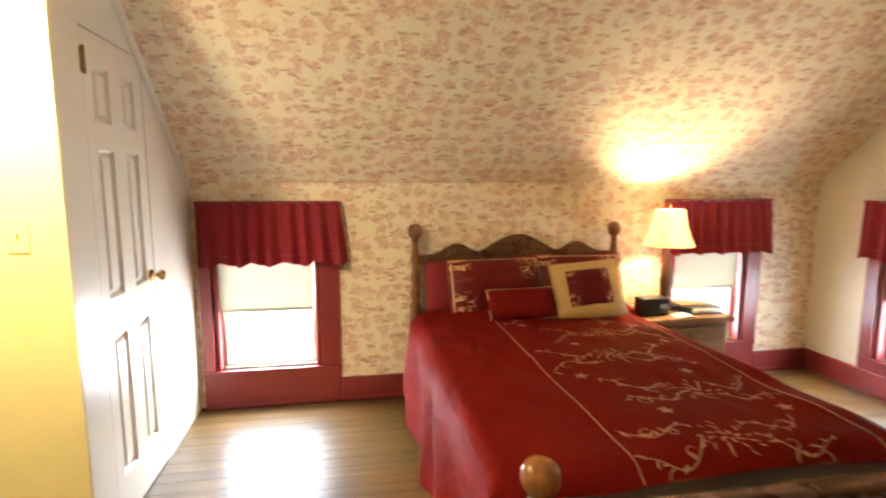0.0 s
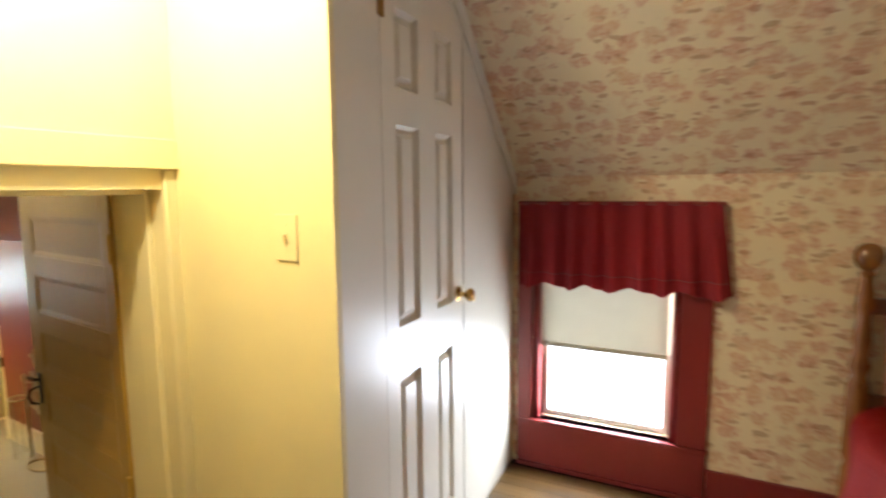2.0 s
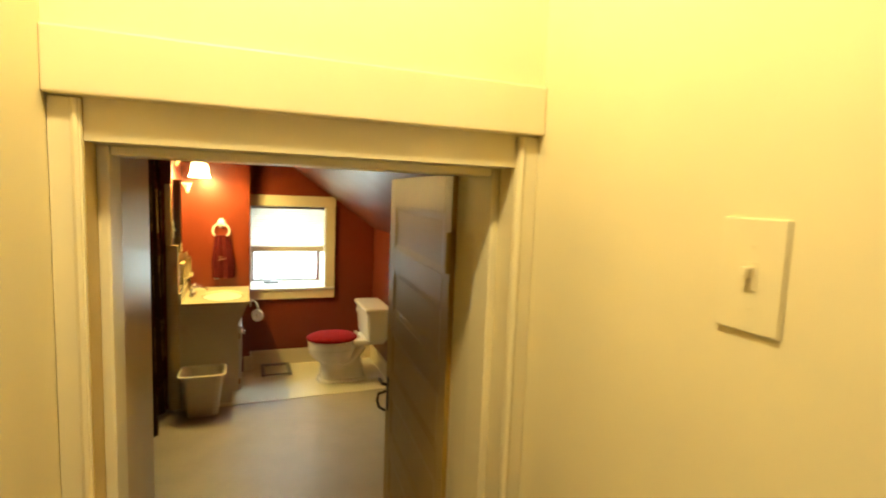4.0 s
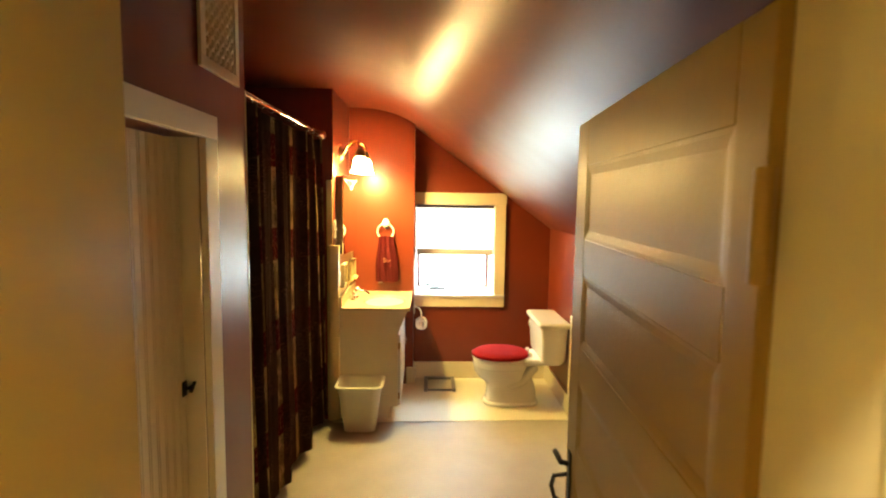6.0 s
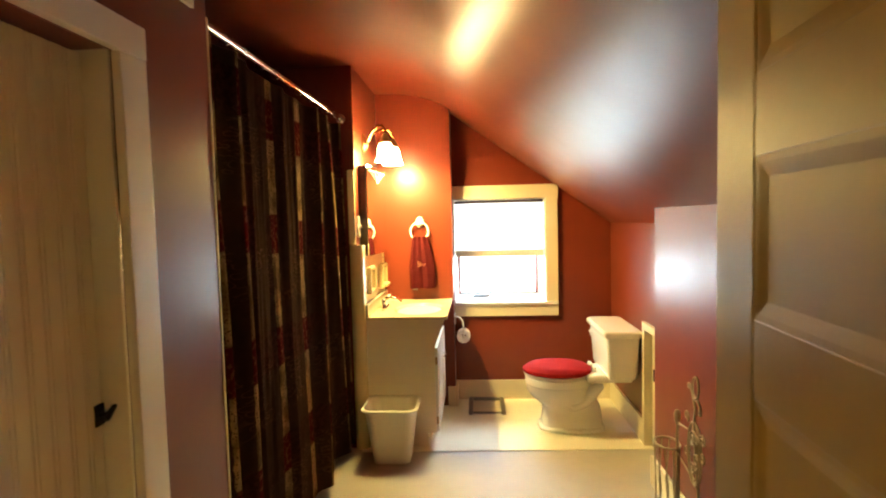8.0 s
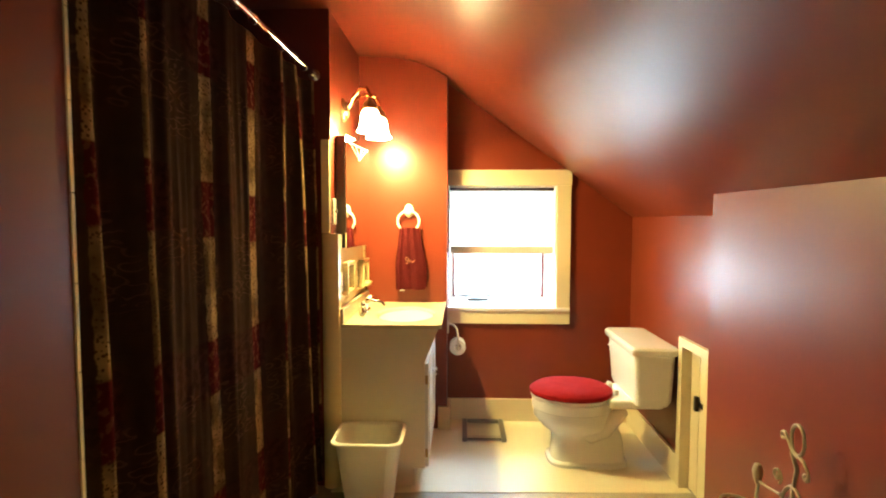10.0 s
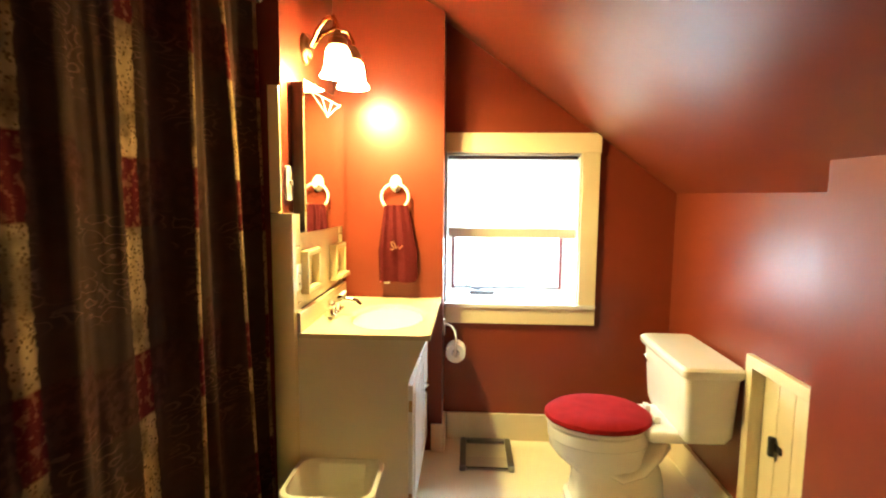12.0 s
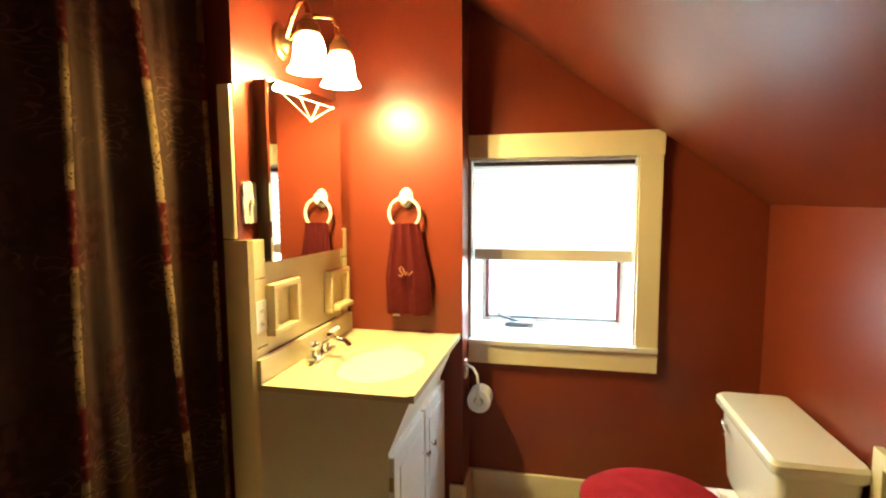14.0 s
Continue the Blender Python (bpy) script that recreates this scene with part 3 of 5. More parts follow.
for bm in (box(B(), -5.80, -5.782, 1.445, 2.60, F, F + 0.15, 0.004), box(B(), -5.80, -5.626, 1.425, 1.443, F, F + 0.15, 0.004),
           box(B(), -5.645, -5.627, 1.37, 1.425, F, F + 0.15, 0.004),
           box(B(), -5.782, -5.012, 2.582, 2.60, F, F + 0.15, 0.004), box(B(), -4.515, -1.772, 2.47, 2.488, F, F + 0.15, 0.004),
           box(B(), -4.533, -4.515, 2.47, 2.60, F, F + 0.15, 0.004),
           box(B(), -3.30, -2.99, 0.865, 0.882, F, F + 0.15, 0.004)):
    baseboard("baseboard", bm, CREAM)

# ---------------------------------------------------------------- bedroom windows


def bed_window(name, m, w, lw, rw, z0, z1, shade_at, val=(-0.05, 0.09), seed=0):
    """A low red-framed sash window. x runs along the wall, y goes into it, the glass begins at x = 0."""
    win = new(name)
    win.matrix_world = m
    win["base"] = (0, 0, 0)
    tagged(win, "low bedroom window with red painted frame", "window", "", "structure")
    part("casing", box(B(), -lw, 0, -0.02, 0, z0, z1 + 0.08, 0.004), TRIMRED, win)
    part("casing", box(B(), w, w + rw, -0.02, 0, z0, z1 + 0.08, 0.004), TRIMRED, win)
    part("head_casing", box(B(), 0, w, -0.02, 0, z1, z1 + 0.08, 0.004), TRIMRED, win)
    part("window_sill", box(B(), -lw, w + rw + 0.004, -0.026, 0.05, z0 - 0.026, z0, 0.006), TRIMRED, win)
    bm = box(B(), -lw, w + rw, -0.018, 0, 0.0, z0 - 0.026, 0.003)
    box(bm, -lw, w + rw, -0.034, -0.018, 0.0, 0.02, 0.004)
    part("apron", bm, TRIMRED, win)
    bm = box(B(), 0.0, 0.03, 0.0, 0.10, z0, z1)
    box(bm, w - 0.03, w, 0.0, 0.10, z0, z1)
    box(bm, 0.0, w, 0.10, 0.105, z1 - 0.02, z1)
    part("jamb", bm, TRIMRED, win)
    bm = box(B(), 0.03, 0.06, 0.07, 0.10, z0, z1, 0.003)
    box(bm, w - 0.06, w - 0.03, 0.07, 0.10, z0, z1, 0.003)
    box(bm, 0.06, w - 0.06, 0.07, 0.10, z0, z0 + 0.024, 0.003)
    sash = part("sash", bm, WHITE, win, "white painted sash")
    pane = part("pane", box(B(), 0.06, w - 0.06, 0.083, 0.087, z0 + 0.024, z1), GLASS, win)
    pane.visible_shadow = False
    sh = thing("roller_shade", "cream cloth roller shade pulled half down", "window shade", (0, 0, 0), m, "bedroom shades")
    bm = B()
    n = 24
    rows = []
    for j in range(19):
        z = shade_at + (z1 - shade_at) * j / 18
        rows.append([bm.verts.new((0.012 + (w - 0.060) * i / n, 0.035 + 0.007 * noise.noise(Vector((i * 0.22 + z * 9 + seed, z * 2 - i * 0.05, 1.0))), z)) for i in range(n + 1)])
    for a, b in zip(rows, rows[1:]):
        for i in range(n):
            bm.faces.new((a[i], a[i + 1], b[i + 1], b[i]))
    part("cloth", bm, SHADECLOTH, sh)
    part("hem_bar", box(B(), 0.012, w - 0.048, 0.027, 0.041, shade_at - 0.012, shade_at + 0.008, 0.004), SHADECLOTH, sh)
    part("roller", tube(B(), [(0.01, 0.045, z1 - 0.02), (w - 0.01, 0.045, z1 - 0.02)], 0.018, 12), OFFWHITE, sh)
    va = thing("valance", "gathered dark red cloth valance over the window", "valance", (0, 0, 0), m, "red valances")
    x0, x1 = val[0], w + val[1]
    bm = B()
    n = 110
    rows = []
    for j in range(9):
        t = j / 8
        z = z1 + 0.08 - 0.385 * t
        row = []
        for i in range(n + 1):
            q = i / n
            amp = 0.007 + 0.020 * t
            ph = q * 58 + 1.6 * noise.noise(Vector((q * 7 + seed, 0, 0)))
            y = -0.055 - 0.02 * t + amp * math.sin(ph) + 0.012 * noise.noise(Vector((q * 9, t * 2, seed)))
            flare = max(0.0, q - 0.5) * 0.10 * t
            zz = z - (0.012 * math.sin(ph * 0.5 + seed) * t if j == 8 else 0)
            row.append(bm.verts.new((x0 + (x1 - x0) * q + flare, y, zz)))
        rows.append(row)
    for a, b in zip(rows, rows[1:]):
        for i in range(n):
            bm.faces.new((a[i], b[i], b[i + 1], a[i + 1]))
    hem = [(v.co.x, v.co.y - 0.002, v.co.z + 0.012) for v in rows[7]]
    part("cloth", bm, REDCLOTH, va)
    part("hem_stitching", tube(B(), hem, 0.0016, 4), SASHRED, va)
    part("rod", tube(B(), [(x0 - 0.01, -0.05, z1 + 0.072), (x1 + 0.01, -0.05, z1 + 0.072)], 0.008, 8), TRIMRED, va)
    part("bracket", box(B(), x0, x0 + 0.012, -0.05, 0.0, z1 + 0.06, z1 + 0.08), TRIMRED, va)
    part("bracket", box(B(), x1 - 0.012, x1, -0.05, 0.0, z1 + 0.06, z1 + 0.08), TRIMRED, va)


bed_window("window_1", BED @ Matrix.Translation((0.10, 1.42, 0)), 0.645, 0.07, 0.12, 0.24, 1.22, 0.612, (-0.052, 0.135))
bed_window("window_2", BED @ Matrix.Translation((3.20, 1.42, 0)), 0.61, 0.08, 0.11, 0.24, 1.22, 0.65, (-0.07, 0.13), 5)
bed_window("window_3", BED @ Matrix.Translation((4.39, 0.90, 0)) @ Matrix.Rotation(radians(-90), 4, 'Z'), 0.65, 0.09, 0.09, 0.24, 1.22, 0.65, (-0.12, 0.12), 9)

# closet door
door = thing("door_closet", "white six-panel closet door, shut", "door", (0, 0.526, 0.0), BED)
tagged(door, kind="structure")
DV0, DV1, DT = 0.252, 0.800, 1.978
cols = ((0.325, 0.462), (0.580, 0.708))
rowsz = ((1.645, 1.862), (0.955, 1.543), (0.20, 0.795))
slab = part("slab", box(B(), -0.036, -0.024, DV0, DV1, 0.008, DT), CLOSET, door, "", False)
for a, b in ((DV0, cols[0][0]), (cols[0][1], cols[1][0]), (cols[1][1], DV1)):
    part("stile", box(B(), -0.024, -0.002, a, b, 0.008, DT), CLOSET, door, "", False)
for a, b in cols:
    for c, d in ((0.008, 0.20), (0.795, 0.955), (1.543, 1.645), (1.862, DT)):
        part("rail", box(B(), -0.024, -0.002, a, b, c, d), CLOSET, door, "", False)
for a, b in cols:
    for c, d in rowsz:
        bm = B()
        o = [(a + 0.002, c + 0.002), (b - 0.002, c + 0.002), (b - 0.002, d - 0.002), (a + 0.002, d - 0.002)]

        def ring(inset, u):
            return [(u, p[0] + (inset if p[0] < (a + b) / 2 else -inset), p[1] + (inset if p[1] < (c + d) / 2 else -inset)) for p in o]
        loft(bm, [ring(-0.002, -0.004), ring(0.010, -0.019), ring(0.018, -0.019), ring(0.034, -0.005), ring(0.036, -0.005)], False)
        q = ring(0.036, -0.005)
        bm.faces.new([bm.verts.new(p) for p in q])
        bmesh.ops.recalc_face_normals(bm, faces=bm.faces)
        for f in bm.faces:
            if f.normal.x < -0.5:
                f.normal_flip()
        part("panel", bm, CLOSET, door, "", False)
bm = lathe(B(), [(0.028, 0.0), (0.028, 0.006), (0.010, 0.010), (0.009, 0.030), (0.020, 0.038), (0.026, 0.050), (0.020, 0.062), (0.004, 0.066)], (0, 0, 0), 20)
bmesh.ops.rotate(bm, verts=bm.verts, matrix=Matrix.Rotation(radians(90), 3, 'Y'))
bmesh.ops.translate(bm, verts=bm.verts, vec=(-0.002, 0.752, 0.975))
part("knob", bm, BRASS, door, "brass knob")
bm = box(B(), -0.001, 0.006, 0.238, 0.264, 1.815, 1.905, 0.002)
tube(bm, [(0.008, 0.249, 1.81), (0.008, 0.249, 1.91)], 0.006, 8)
part("hinge", bm, BRONZE, door, "aged brass hinge")

# light switch on the landing wall
sw = thing("light_switch", "ivory toggle light switch on the yellow wall", "light switch", (-1.065, 1.85, 1.246))
part("plate", box(B(), -1.100, -1.030, 1.8455, 1.85, 1.189, 1.303, 0.002), IVORY, sw)
part("toggle_frame", box(B(), -1.072, -1.058, 1.8440, 1.8456, 1.232, 1.260, 0.0006), IVORY, sw)
part("toggle", box(B(), -1.069, -1.061, 1.836, 1.847, 1.244, 1.255, 0.002), IVORY, sw)
for z in (1.216, 1.276):
    bm = lathe(B(), [(0.003, 0), (0.003, 0.0015)], (0, 0, 0), 8)
    bmesh.ops.rotate(bm, verts=bm.verts, matrix=Matrix.Rotation(radians(90), 3, 'X'))
    bmesh.ops.translate(bm, verts=bm.verts, vec=(-1.065, 1.8458, z))
    part("screw", bm, IVORY, sw)
# landing ceiling lamp
cl = thing("ceiling_light", "round opal glass ceiling light on the landing", "ceiling light", (-1.05, 1.36, 2.3))
part("canopy", lathe(B(), [(0.08, 0), (0.08, -0.015), (0.05, -0.02)], (-1.05, 1.36, 2.3), 24), BRASS, cl)
sh = part("shade", lathe(B(), [(0.05, -0.02), (0.11, -0.035), (0.12, -0.07), (0.119, -0.07), (0.108, -0.037), (0.048, -0.022)], (-1.05, 1.36, 2.3), 24, False), HALLGLASS, cl)

# ---------------------------------------------------------------- bed
UL, UR, VH, VF = 1.346, 2.708, 1.345, -0.735
bed = thing("bed", "dark stained wooden bed with turned posts", "bed", (2.03, 0.3, 0.0), BED)


def post(u, v, top, r=0.034):
    k = top / 1.15
    prof = [(0.030, 0), (0.034, 0.02), (0.034, 0.30 * k), (0.026, 0.33 * k), (0.036, 0.36 * k), (0.036, 0.62 * k), (0.024, 0.66 * k), (0.034, 0.70 * k), (0.024, 0.74 * k),
            (0.030, 0.80 * k), (0.020, 0.88 * k), (0.030, 0.92 * k), (0.018, top - 0.125), (0.026, top - 0.112), (0.018, top - 0.100), (0.030, top - 0.090), (0.038, top - 0.078), (0.0435, top - 0.062), (0.045, top - 0.048), (0.0435, top - 0.034), (0.038, top - 0.019), (0.029, top - 0.008), (0.016, top - 0.002), (0.003, top)]
    return lathe(B(), [(a * r / 0.034, b) for a, b in prof], (u, v, 0), 28)


part("headpost", post(UL, VH, 1.155), OAKV, bed)
part("headpost", post(UR, VH, 1.155), OAKV, bed)
part("footpost", post(1.405, VF, 0.735, 0.040), AMBER, bed)
part("footpost", post(2.68, VF, 0.735, 0.040), AMBER, bed)
mid = (UL + UR) / 2
half = (UR - UL) / 2


def crest(q):
    a = abs(q)
    return 0.955 + 0.125 * max(0, math.cos(min(1.0, a / 0.42) * math.pi / 2)) ** 1.3 + 0.072 * math.exp(-((a - 0.60) / 0.15) ** 2)


pts = [(UL + 0.02 + (UR - UL - 0.04) * i / 48, crest(((UL + 0.02 + (UR - UL - 0.04) * i / 48) - mid) / half)) for i in range(49)]
bm = B()
lo = [bm.verts.new((p[0], VH - 0.014, 0.90)) for p in pts]
hi = [bm.verts.new((p[0], VH - 0.014, p[1])) for p in pts]
lo2 = [bm.verts.new((p[0], VH + 0.014, 0.90)) for p in pts]
hi2 = [bm.verts.new((p[0], VH + 0.014, p[1])) for p in pts]
for i in range(48):
    bm.faces.new((lo[i], lo[i + 1], hi[i + 1], hi[i]))
    bm.faces.new((hi2[i], hi2[i + 1], lo2[i + 1], lo2[i]))
    bm.faces.new((hi[i], hi[i + 1], hi2[i + 1], hi2[i]))
    bm.faces.new((lo2[i], lo2[i + 1], lo[i + 1], lo[i]))
part("headboard_crest", bm, OAK, bed)
part("headboard_rail", box(B(), UL + 0.02, UR - 0.02, VH - 0.012, VH + 0.012, 0.42, 0.60, 0.004), OAK, bed)
for i in range(7):
    u = UL + 0.17 + i * (UR - UL - 0.34) / 6
    part("spindle", lathe(B(), [(0.011, 0.60), (0.016, 0.68), (0.012, 0.75), (0.016, 0.83), (0.011, 0.905)], (u, VH, 0), 10), OAKV, bed)
part("side_rail", box(B(), UL - 0.012, UL + 0.012, VF + 0.02, VH - 0.02, 0.20, 0.36, 0.004), OAK, bed)
part("side_rail", box(B(), UR - 0.012, UR + 0.012, VF + 0.02, VH - 0.02, 0.20, 0.36, 0.004), OAK, bed)
part("footboard", box(B(), 1.42, 2.66, VF - 0.012, VF + 0.012, 0.22, 0.53, 0.004), OAK, bed)
part("foot_rail", box(B(), 1.42, 2.66, VF - 0.03, VF + 0.03, 0.53, 0.575, 0.014, 3), OAK, bed)
mat = thing("mattress", "mattress under the red comforter", "mattress", (2.03, 0.3, 0.2), BED)
part("body", box(B(), 1.37, 2.69, VF + 0.06, VH - 0.05, 0.22, 0.52, 0.05, 3), OFFWHITE, mat)

# comforter: a sheet laid over the mattress, hanging down on three sides
bm = B()
uvl = bm.loops.layers.uv.new("UVMap")
NU, NV = 96, 84
TOP, U0, U1, V0, V1 = 0.595, 1.275, 2.785, VF + 0.075, 1.16
DROP = 0.44


def drape(s, t):
    """s across, t along, in metres on the cloth; a fall beyond each side."""
    def fold(x, a, b):
        r = 0.10
        if x < a + r:
            q = (a + r - x)
            if q < r * math.pi / 2:
                return a + r - r * math.sin(q / r), r * (1 - math.cos(q / r))
            return a - 0.06 * (q - r * math.pi / 2), r + (q - r * math.pi / 2)
        if x > b - r:
            q = (x - b + r)
            if q < r * math.pi / 2:
                return b - r + r * math.sin(q / r), r * (1 - math.cos(q / r))
            return b + 0.06 * (q - r * math.pi / 2), r + (q - r * math.pi / 2)
        return x, 0.0
    u, d1 = fold(s, U0, U1)
    v, d2 = fold(t, V0, 9.0)
    d2 = min(d2, 0.05)
    z = TOP - max(d1, d2 if d1 < 0.01 else max(d1, d2))
    bumpy = 0.020 * noise.noise(Vector((s * 2.6, t * 1.7, 0.3))) + 0.012 * noise.noise(Vector((s * 6 + t * 2, t * 4, 7)))
    crown = 0.035 * (1 - ((u - 2.03) / 0.76) ** 2)
    if d1 < 0.02:
        z += bumpy + crown
    else:
        k = min(1.0, d1 / 0.3)
        w = math.sin(t * 12 + 3 * noise.noise(Vector((t * 2, 3, s * 0.5))) + d1 * 9) * 0.030 * k + 0.055 * k * noise.noise(Vector((t * 3.1, d1 * 2.5, 5.0)))
        u += w if u > 2 else -w
        z += bumpy * (1 - k) + crown * (1 - k)
    if t > 0.95:
        z += 0.02 * (t - 0.95) / 0.2
    return u, v, max(z, 0.06)


S0, S1 = U0 - DROP, U1 + DROP
T0, T1 = V0 - 0.03, V1
grid = []
for j in range(NV + 1):
    row = []
    for i in range(NU + 1):
        s, t = S0 + (S1 - S0) * i / NU, T0 + (T1 - T0) * j / NV
        row.append((bm.verts.new(drape(s, t)), (s, t)))
    grid.append(row)
for j in range(NV):
    for i in range(NU):
        q = (grid[j][i], grid[j][i + 1], grid[j + 1][i + 1], grid[j + 1][i])
        f = bm.faces.new([c[0] for c in q])
        for lp, c in zip(f.loops, q):
            lp[uvl].uv = c[1]
comf = thing("comforter", "dark red satin comforter with gold embroidered band", "bedding", (2.03, 0.3, 0.1), BED)
part("cover", bm, SATIN, comf)
for s in (1.751, 2.611):
    pts_ = []
    for j in range(41):
        p = drape(s, T0 + (T1 - 0.02 - T0) * j / 40)
        pts_.append((p[0], p[1], p[2] + 0.002))
    part("piping", tube(B(), pts_, 0.0026, 6), EMBROIDER, comf, "gold piping")


def sewn(bm, line, widths):
    """A flat stitched stroke laid on the cloth along a line of (s, t) places."""
    prev = None
    for k, (s, t) in enumerate(line):
        a, b = line[max(k - 1, 0)], line[min(k + 1, len(line) - 1)]
        d = Vector((b[0] - a[0], b[1] - a[1]))
        d.normalize()
        w = widths(k / (len(line) - 1)) / 2
        pair = []
        for sg in (-1, 1):
            p = drape(s - sg * d.y * w, t + sg * d.x * w)
            pair.append(bm.verts.new((p[0], p[1], p[2] + 0.0025)))
        if prev:
            bm.faces.new((prev[0], prev[1], pair[1], pair[0]))
        prev = pair


def leaf_stroke(bm, s, t, angle, length, wide):
    line = [(s + length * q / 6 * math.cos(angle + 0.5 * q / 6), t + length * q / 6 * math.sin(angle + 0.5 * q / 6)) for q in range(7)]
    sewn(bm, line, lambda q: wide * math.sin(math.pi * (0.08 + 0.9 * q)) + 0.001)


def curl(bm, s, t, r, start, turn):
    line = [(s + r * (1 - 0.6 * q / 16) * math.cos(start + turn * q / 16), t + r * (1 - 0.6 * q / 16) * math.sin(start + turn * q / 16)) for q in range(17)]
    sewn(bm, line, lambda q: 0.0055 - 0.003 * q)


rnd = random.Random(4)
bm = B()
for k in range(5):                          # flower heads up the middle
    cs, ct = 2.18 + (0.07 if k % 2 else -0.07), -0.54 + 0.37 * k
    for ring_r, count, long, wide in ((0.012, 6, 0.040, 0.011), (0.050, 8, 0.038, 0.008), (0.088, 9, 0.030, 0.006)):
        for q in range(count):
            a = 2 * math.pi * q / count + rnd.uniform(-0.2, 0.2)
            leaf_stroke(bm, cs + ring_r * math.cos(a), ct + 0.8 * ring_r * math.sin(a), a, long * rnd.uniform(0.7, 1.2), wide)
    for sg in (-1, 1):                      # vines to each side with curls and leaves
        for up in (-1, 1):
            vine = []
            for q in range(25):
                f = q / 24
                vine.append((cs + sg * (0.09 + 0.24 * f), ct + up * (0.03 + 0.07 * f + 0.045 * math.sin(f * 5.6 + k + up))))
            sewn(bm, vine, lambda q: 0.0065 - 0.003 * q)
            for q in range(2, 25, 3):
                p = vine[q]
                leaf_stroke(bm, p[0], p[1], rnd.uniform(0, 6.28), rnd.uniform(0.022, 0.045), 0.008)
            p = vine[16]
            curl(bm, p[0], p[1] + up * 0.035, rnd.uniform(0.026, 0.040), -up * 1.57, sg * up * 4.4)
            p = vine[8]
            curl(bm, p[0], p[1] - up * 0.030, rnd.uniform(0.020, 0.032), up * 1.57, -sg * up * 4.2)
        for q in range(5):                  # a small star flower near the edge
            a = 2 * math.pi * q / 5 + k
            leaf_stroke(bm, cs + sg * 0.24, ct - 0.18, a, 0.030, 0.011)
part("embroidery", bm, EMBROIDER, comf, "pale gold stitched flowers and vines")


def cushion(name, label, at, size, lean, turn, mat_, group="", border=None, roll=0):
    t = thing(name, label, "pillow", at, BED, group)
    m = Matrix.Rotation(radians(turn), 4, 'Z') @ Matrix.Rotation(radians(lean), 4, 'X') @ Matrix.Rotation(radians(roll), 4, 'Y')
    bm = pillow(size[0], size[1], size[2], 16, 2.6, at[0] * 3)
    bmesh.ops.transform(bm, matrix=Matrix.Translation(at) @ m, verts=bm.verts)
    part("cover", bm, mat_, t)
    if mat_ in (SHAM, GOLDCLOTH, SATIN):
        w2, h2 = size[0] / 2, size[1]
        loop = []
        for k in range(40):
            a = 2 * math.pi * k / 40
            cx, cz = max(-1, min(1, 1.5 * math.cos(a))), max(-1, min(1, 1.5 * math.sin(a)))
            loop.append((w2 * cx * (1 - 0.045 * (1 - abs(cz))), 0.0, h2 / 2 + h2 / 2 * cz * (1 - 0.045 * (1 - abs(cx)))))
        bm = tube(B(), loop, 0.006, 6, True)
        bmesh.ops.transform(bm, matrix=Matrix.Translation(at) @ m, verts=bm.verts)
        part("piping", bm, REDCLOTH if mat_ is SHAM else EMBROIDER, t)
    if border:
        bm = pillow(size[0] * 0.70, size[1] * 0.70, size[2] * 0.9, 12, 3.5, at[0])
        bmesh.ops.transform(bm, matrix=Matrix.Translation(at) @ m @ Matrix.Translation((0, -0.028, size[1] * 0.15)), verts=bm.verts)
        part("centre_panel", bm, border, t, "dark red embroidered centre")
    return t


cushion("bed_pillow", "plain bright red pillow behind the shams", (1.62, 1.235, 0.60), (0.44, 0.32, 0.13), -14, 0, REDCLOTH, "pillows")
cushion("bed_pillow", "plain bright red pillow behind the shams", (2.42, 1.235, 0.60), (0.50, 0.33, 0.13), -14, 0, REDCLOTH, "pillows")
cushion("pillow_sham", "dark red sham with gold scroll corners", (1.83, 1.10, 0.605), (0.60, 0.36, 0.15), -22, 3, SHAM, "shams")
cushion("pillow_sham", "dark red sham with gold scroll corners", (2.38, 1.12, 0.610), (0.58, 0.36, 0.15), -20, -5, SHAM, "shams")
cushion("bolster_cushion", "small oblong red cushion with gold piping", (1.94, 0.915, 0.622), (0.42, 0.19, 0.12), -30, 4, SATIN)
cushion("square_cushion", "gold bordered square cushion with red centre", (2.36, 0.90, 0.615), (0.42, 0.36, 0.13), -30, -10, GOLDCLOTH, "", SHAM, -6)

# ---------------------------------------------------------------- nightstand and what stands on it
ns = thing("nightstand", "oak nightstand with drawers beside the bed", "nightstand", (2.97, 1.10, 0.0), BED)
part("body", box(B(), 2.69, 3.24, 0.87, 1.34, 0.06, 0.565, 0.004), PINE, ns)
part("top", box(B(), 2.665, 3.27, 0.845, 1.355, 0.565, 0.598, 0.008), PINE, ns)
part("plinth", box(B(), 2.705, 3.225, 0.885, 1.33, 0.0, 0.06), PINE, ns)
for z0 in (0.09, 0.325):
    d = part("drawer", box(B(), 2.715, 3.215, 0.852, 0.869, z0, z0 + 0.215, 0.006), PINE, ns)
    part("handle", tube(B(), [(2.90, 0.851, z0 + 0.11), (2.92, 0.835, z0 + 0.10), (3.01, 0.835, z0 + 0.10), (3.03, 0.851, z0 + 0.11)], 0.005, 6), BRASS, d, "brass handle")
lamp = thing("table_lamp", "lit table lamp with cream bell shade", "lamp", (2.97, 1.12, 0.598), BED)
part("base", lathe(B(), [(0.075, 0), (0.078, 0.015), (0.05, 0.03), (0.022, 0.06), (0.035, 0.12), (0.045, 0.18), (0.030, 0.26), (0.015, 0.32), (0.018, 0.35), (0.009, 0.37), (0.009, 0.46), (0.0, 0.462)], (2.97, 1.12, 0.598), 24), DARKWOOD, lamp)
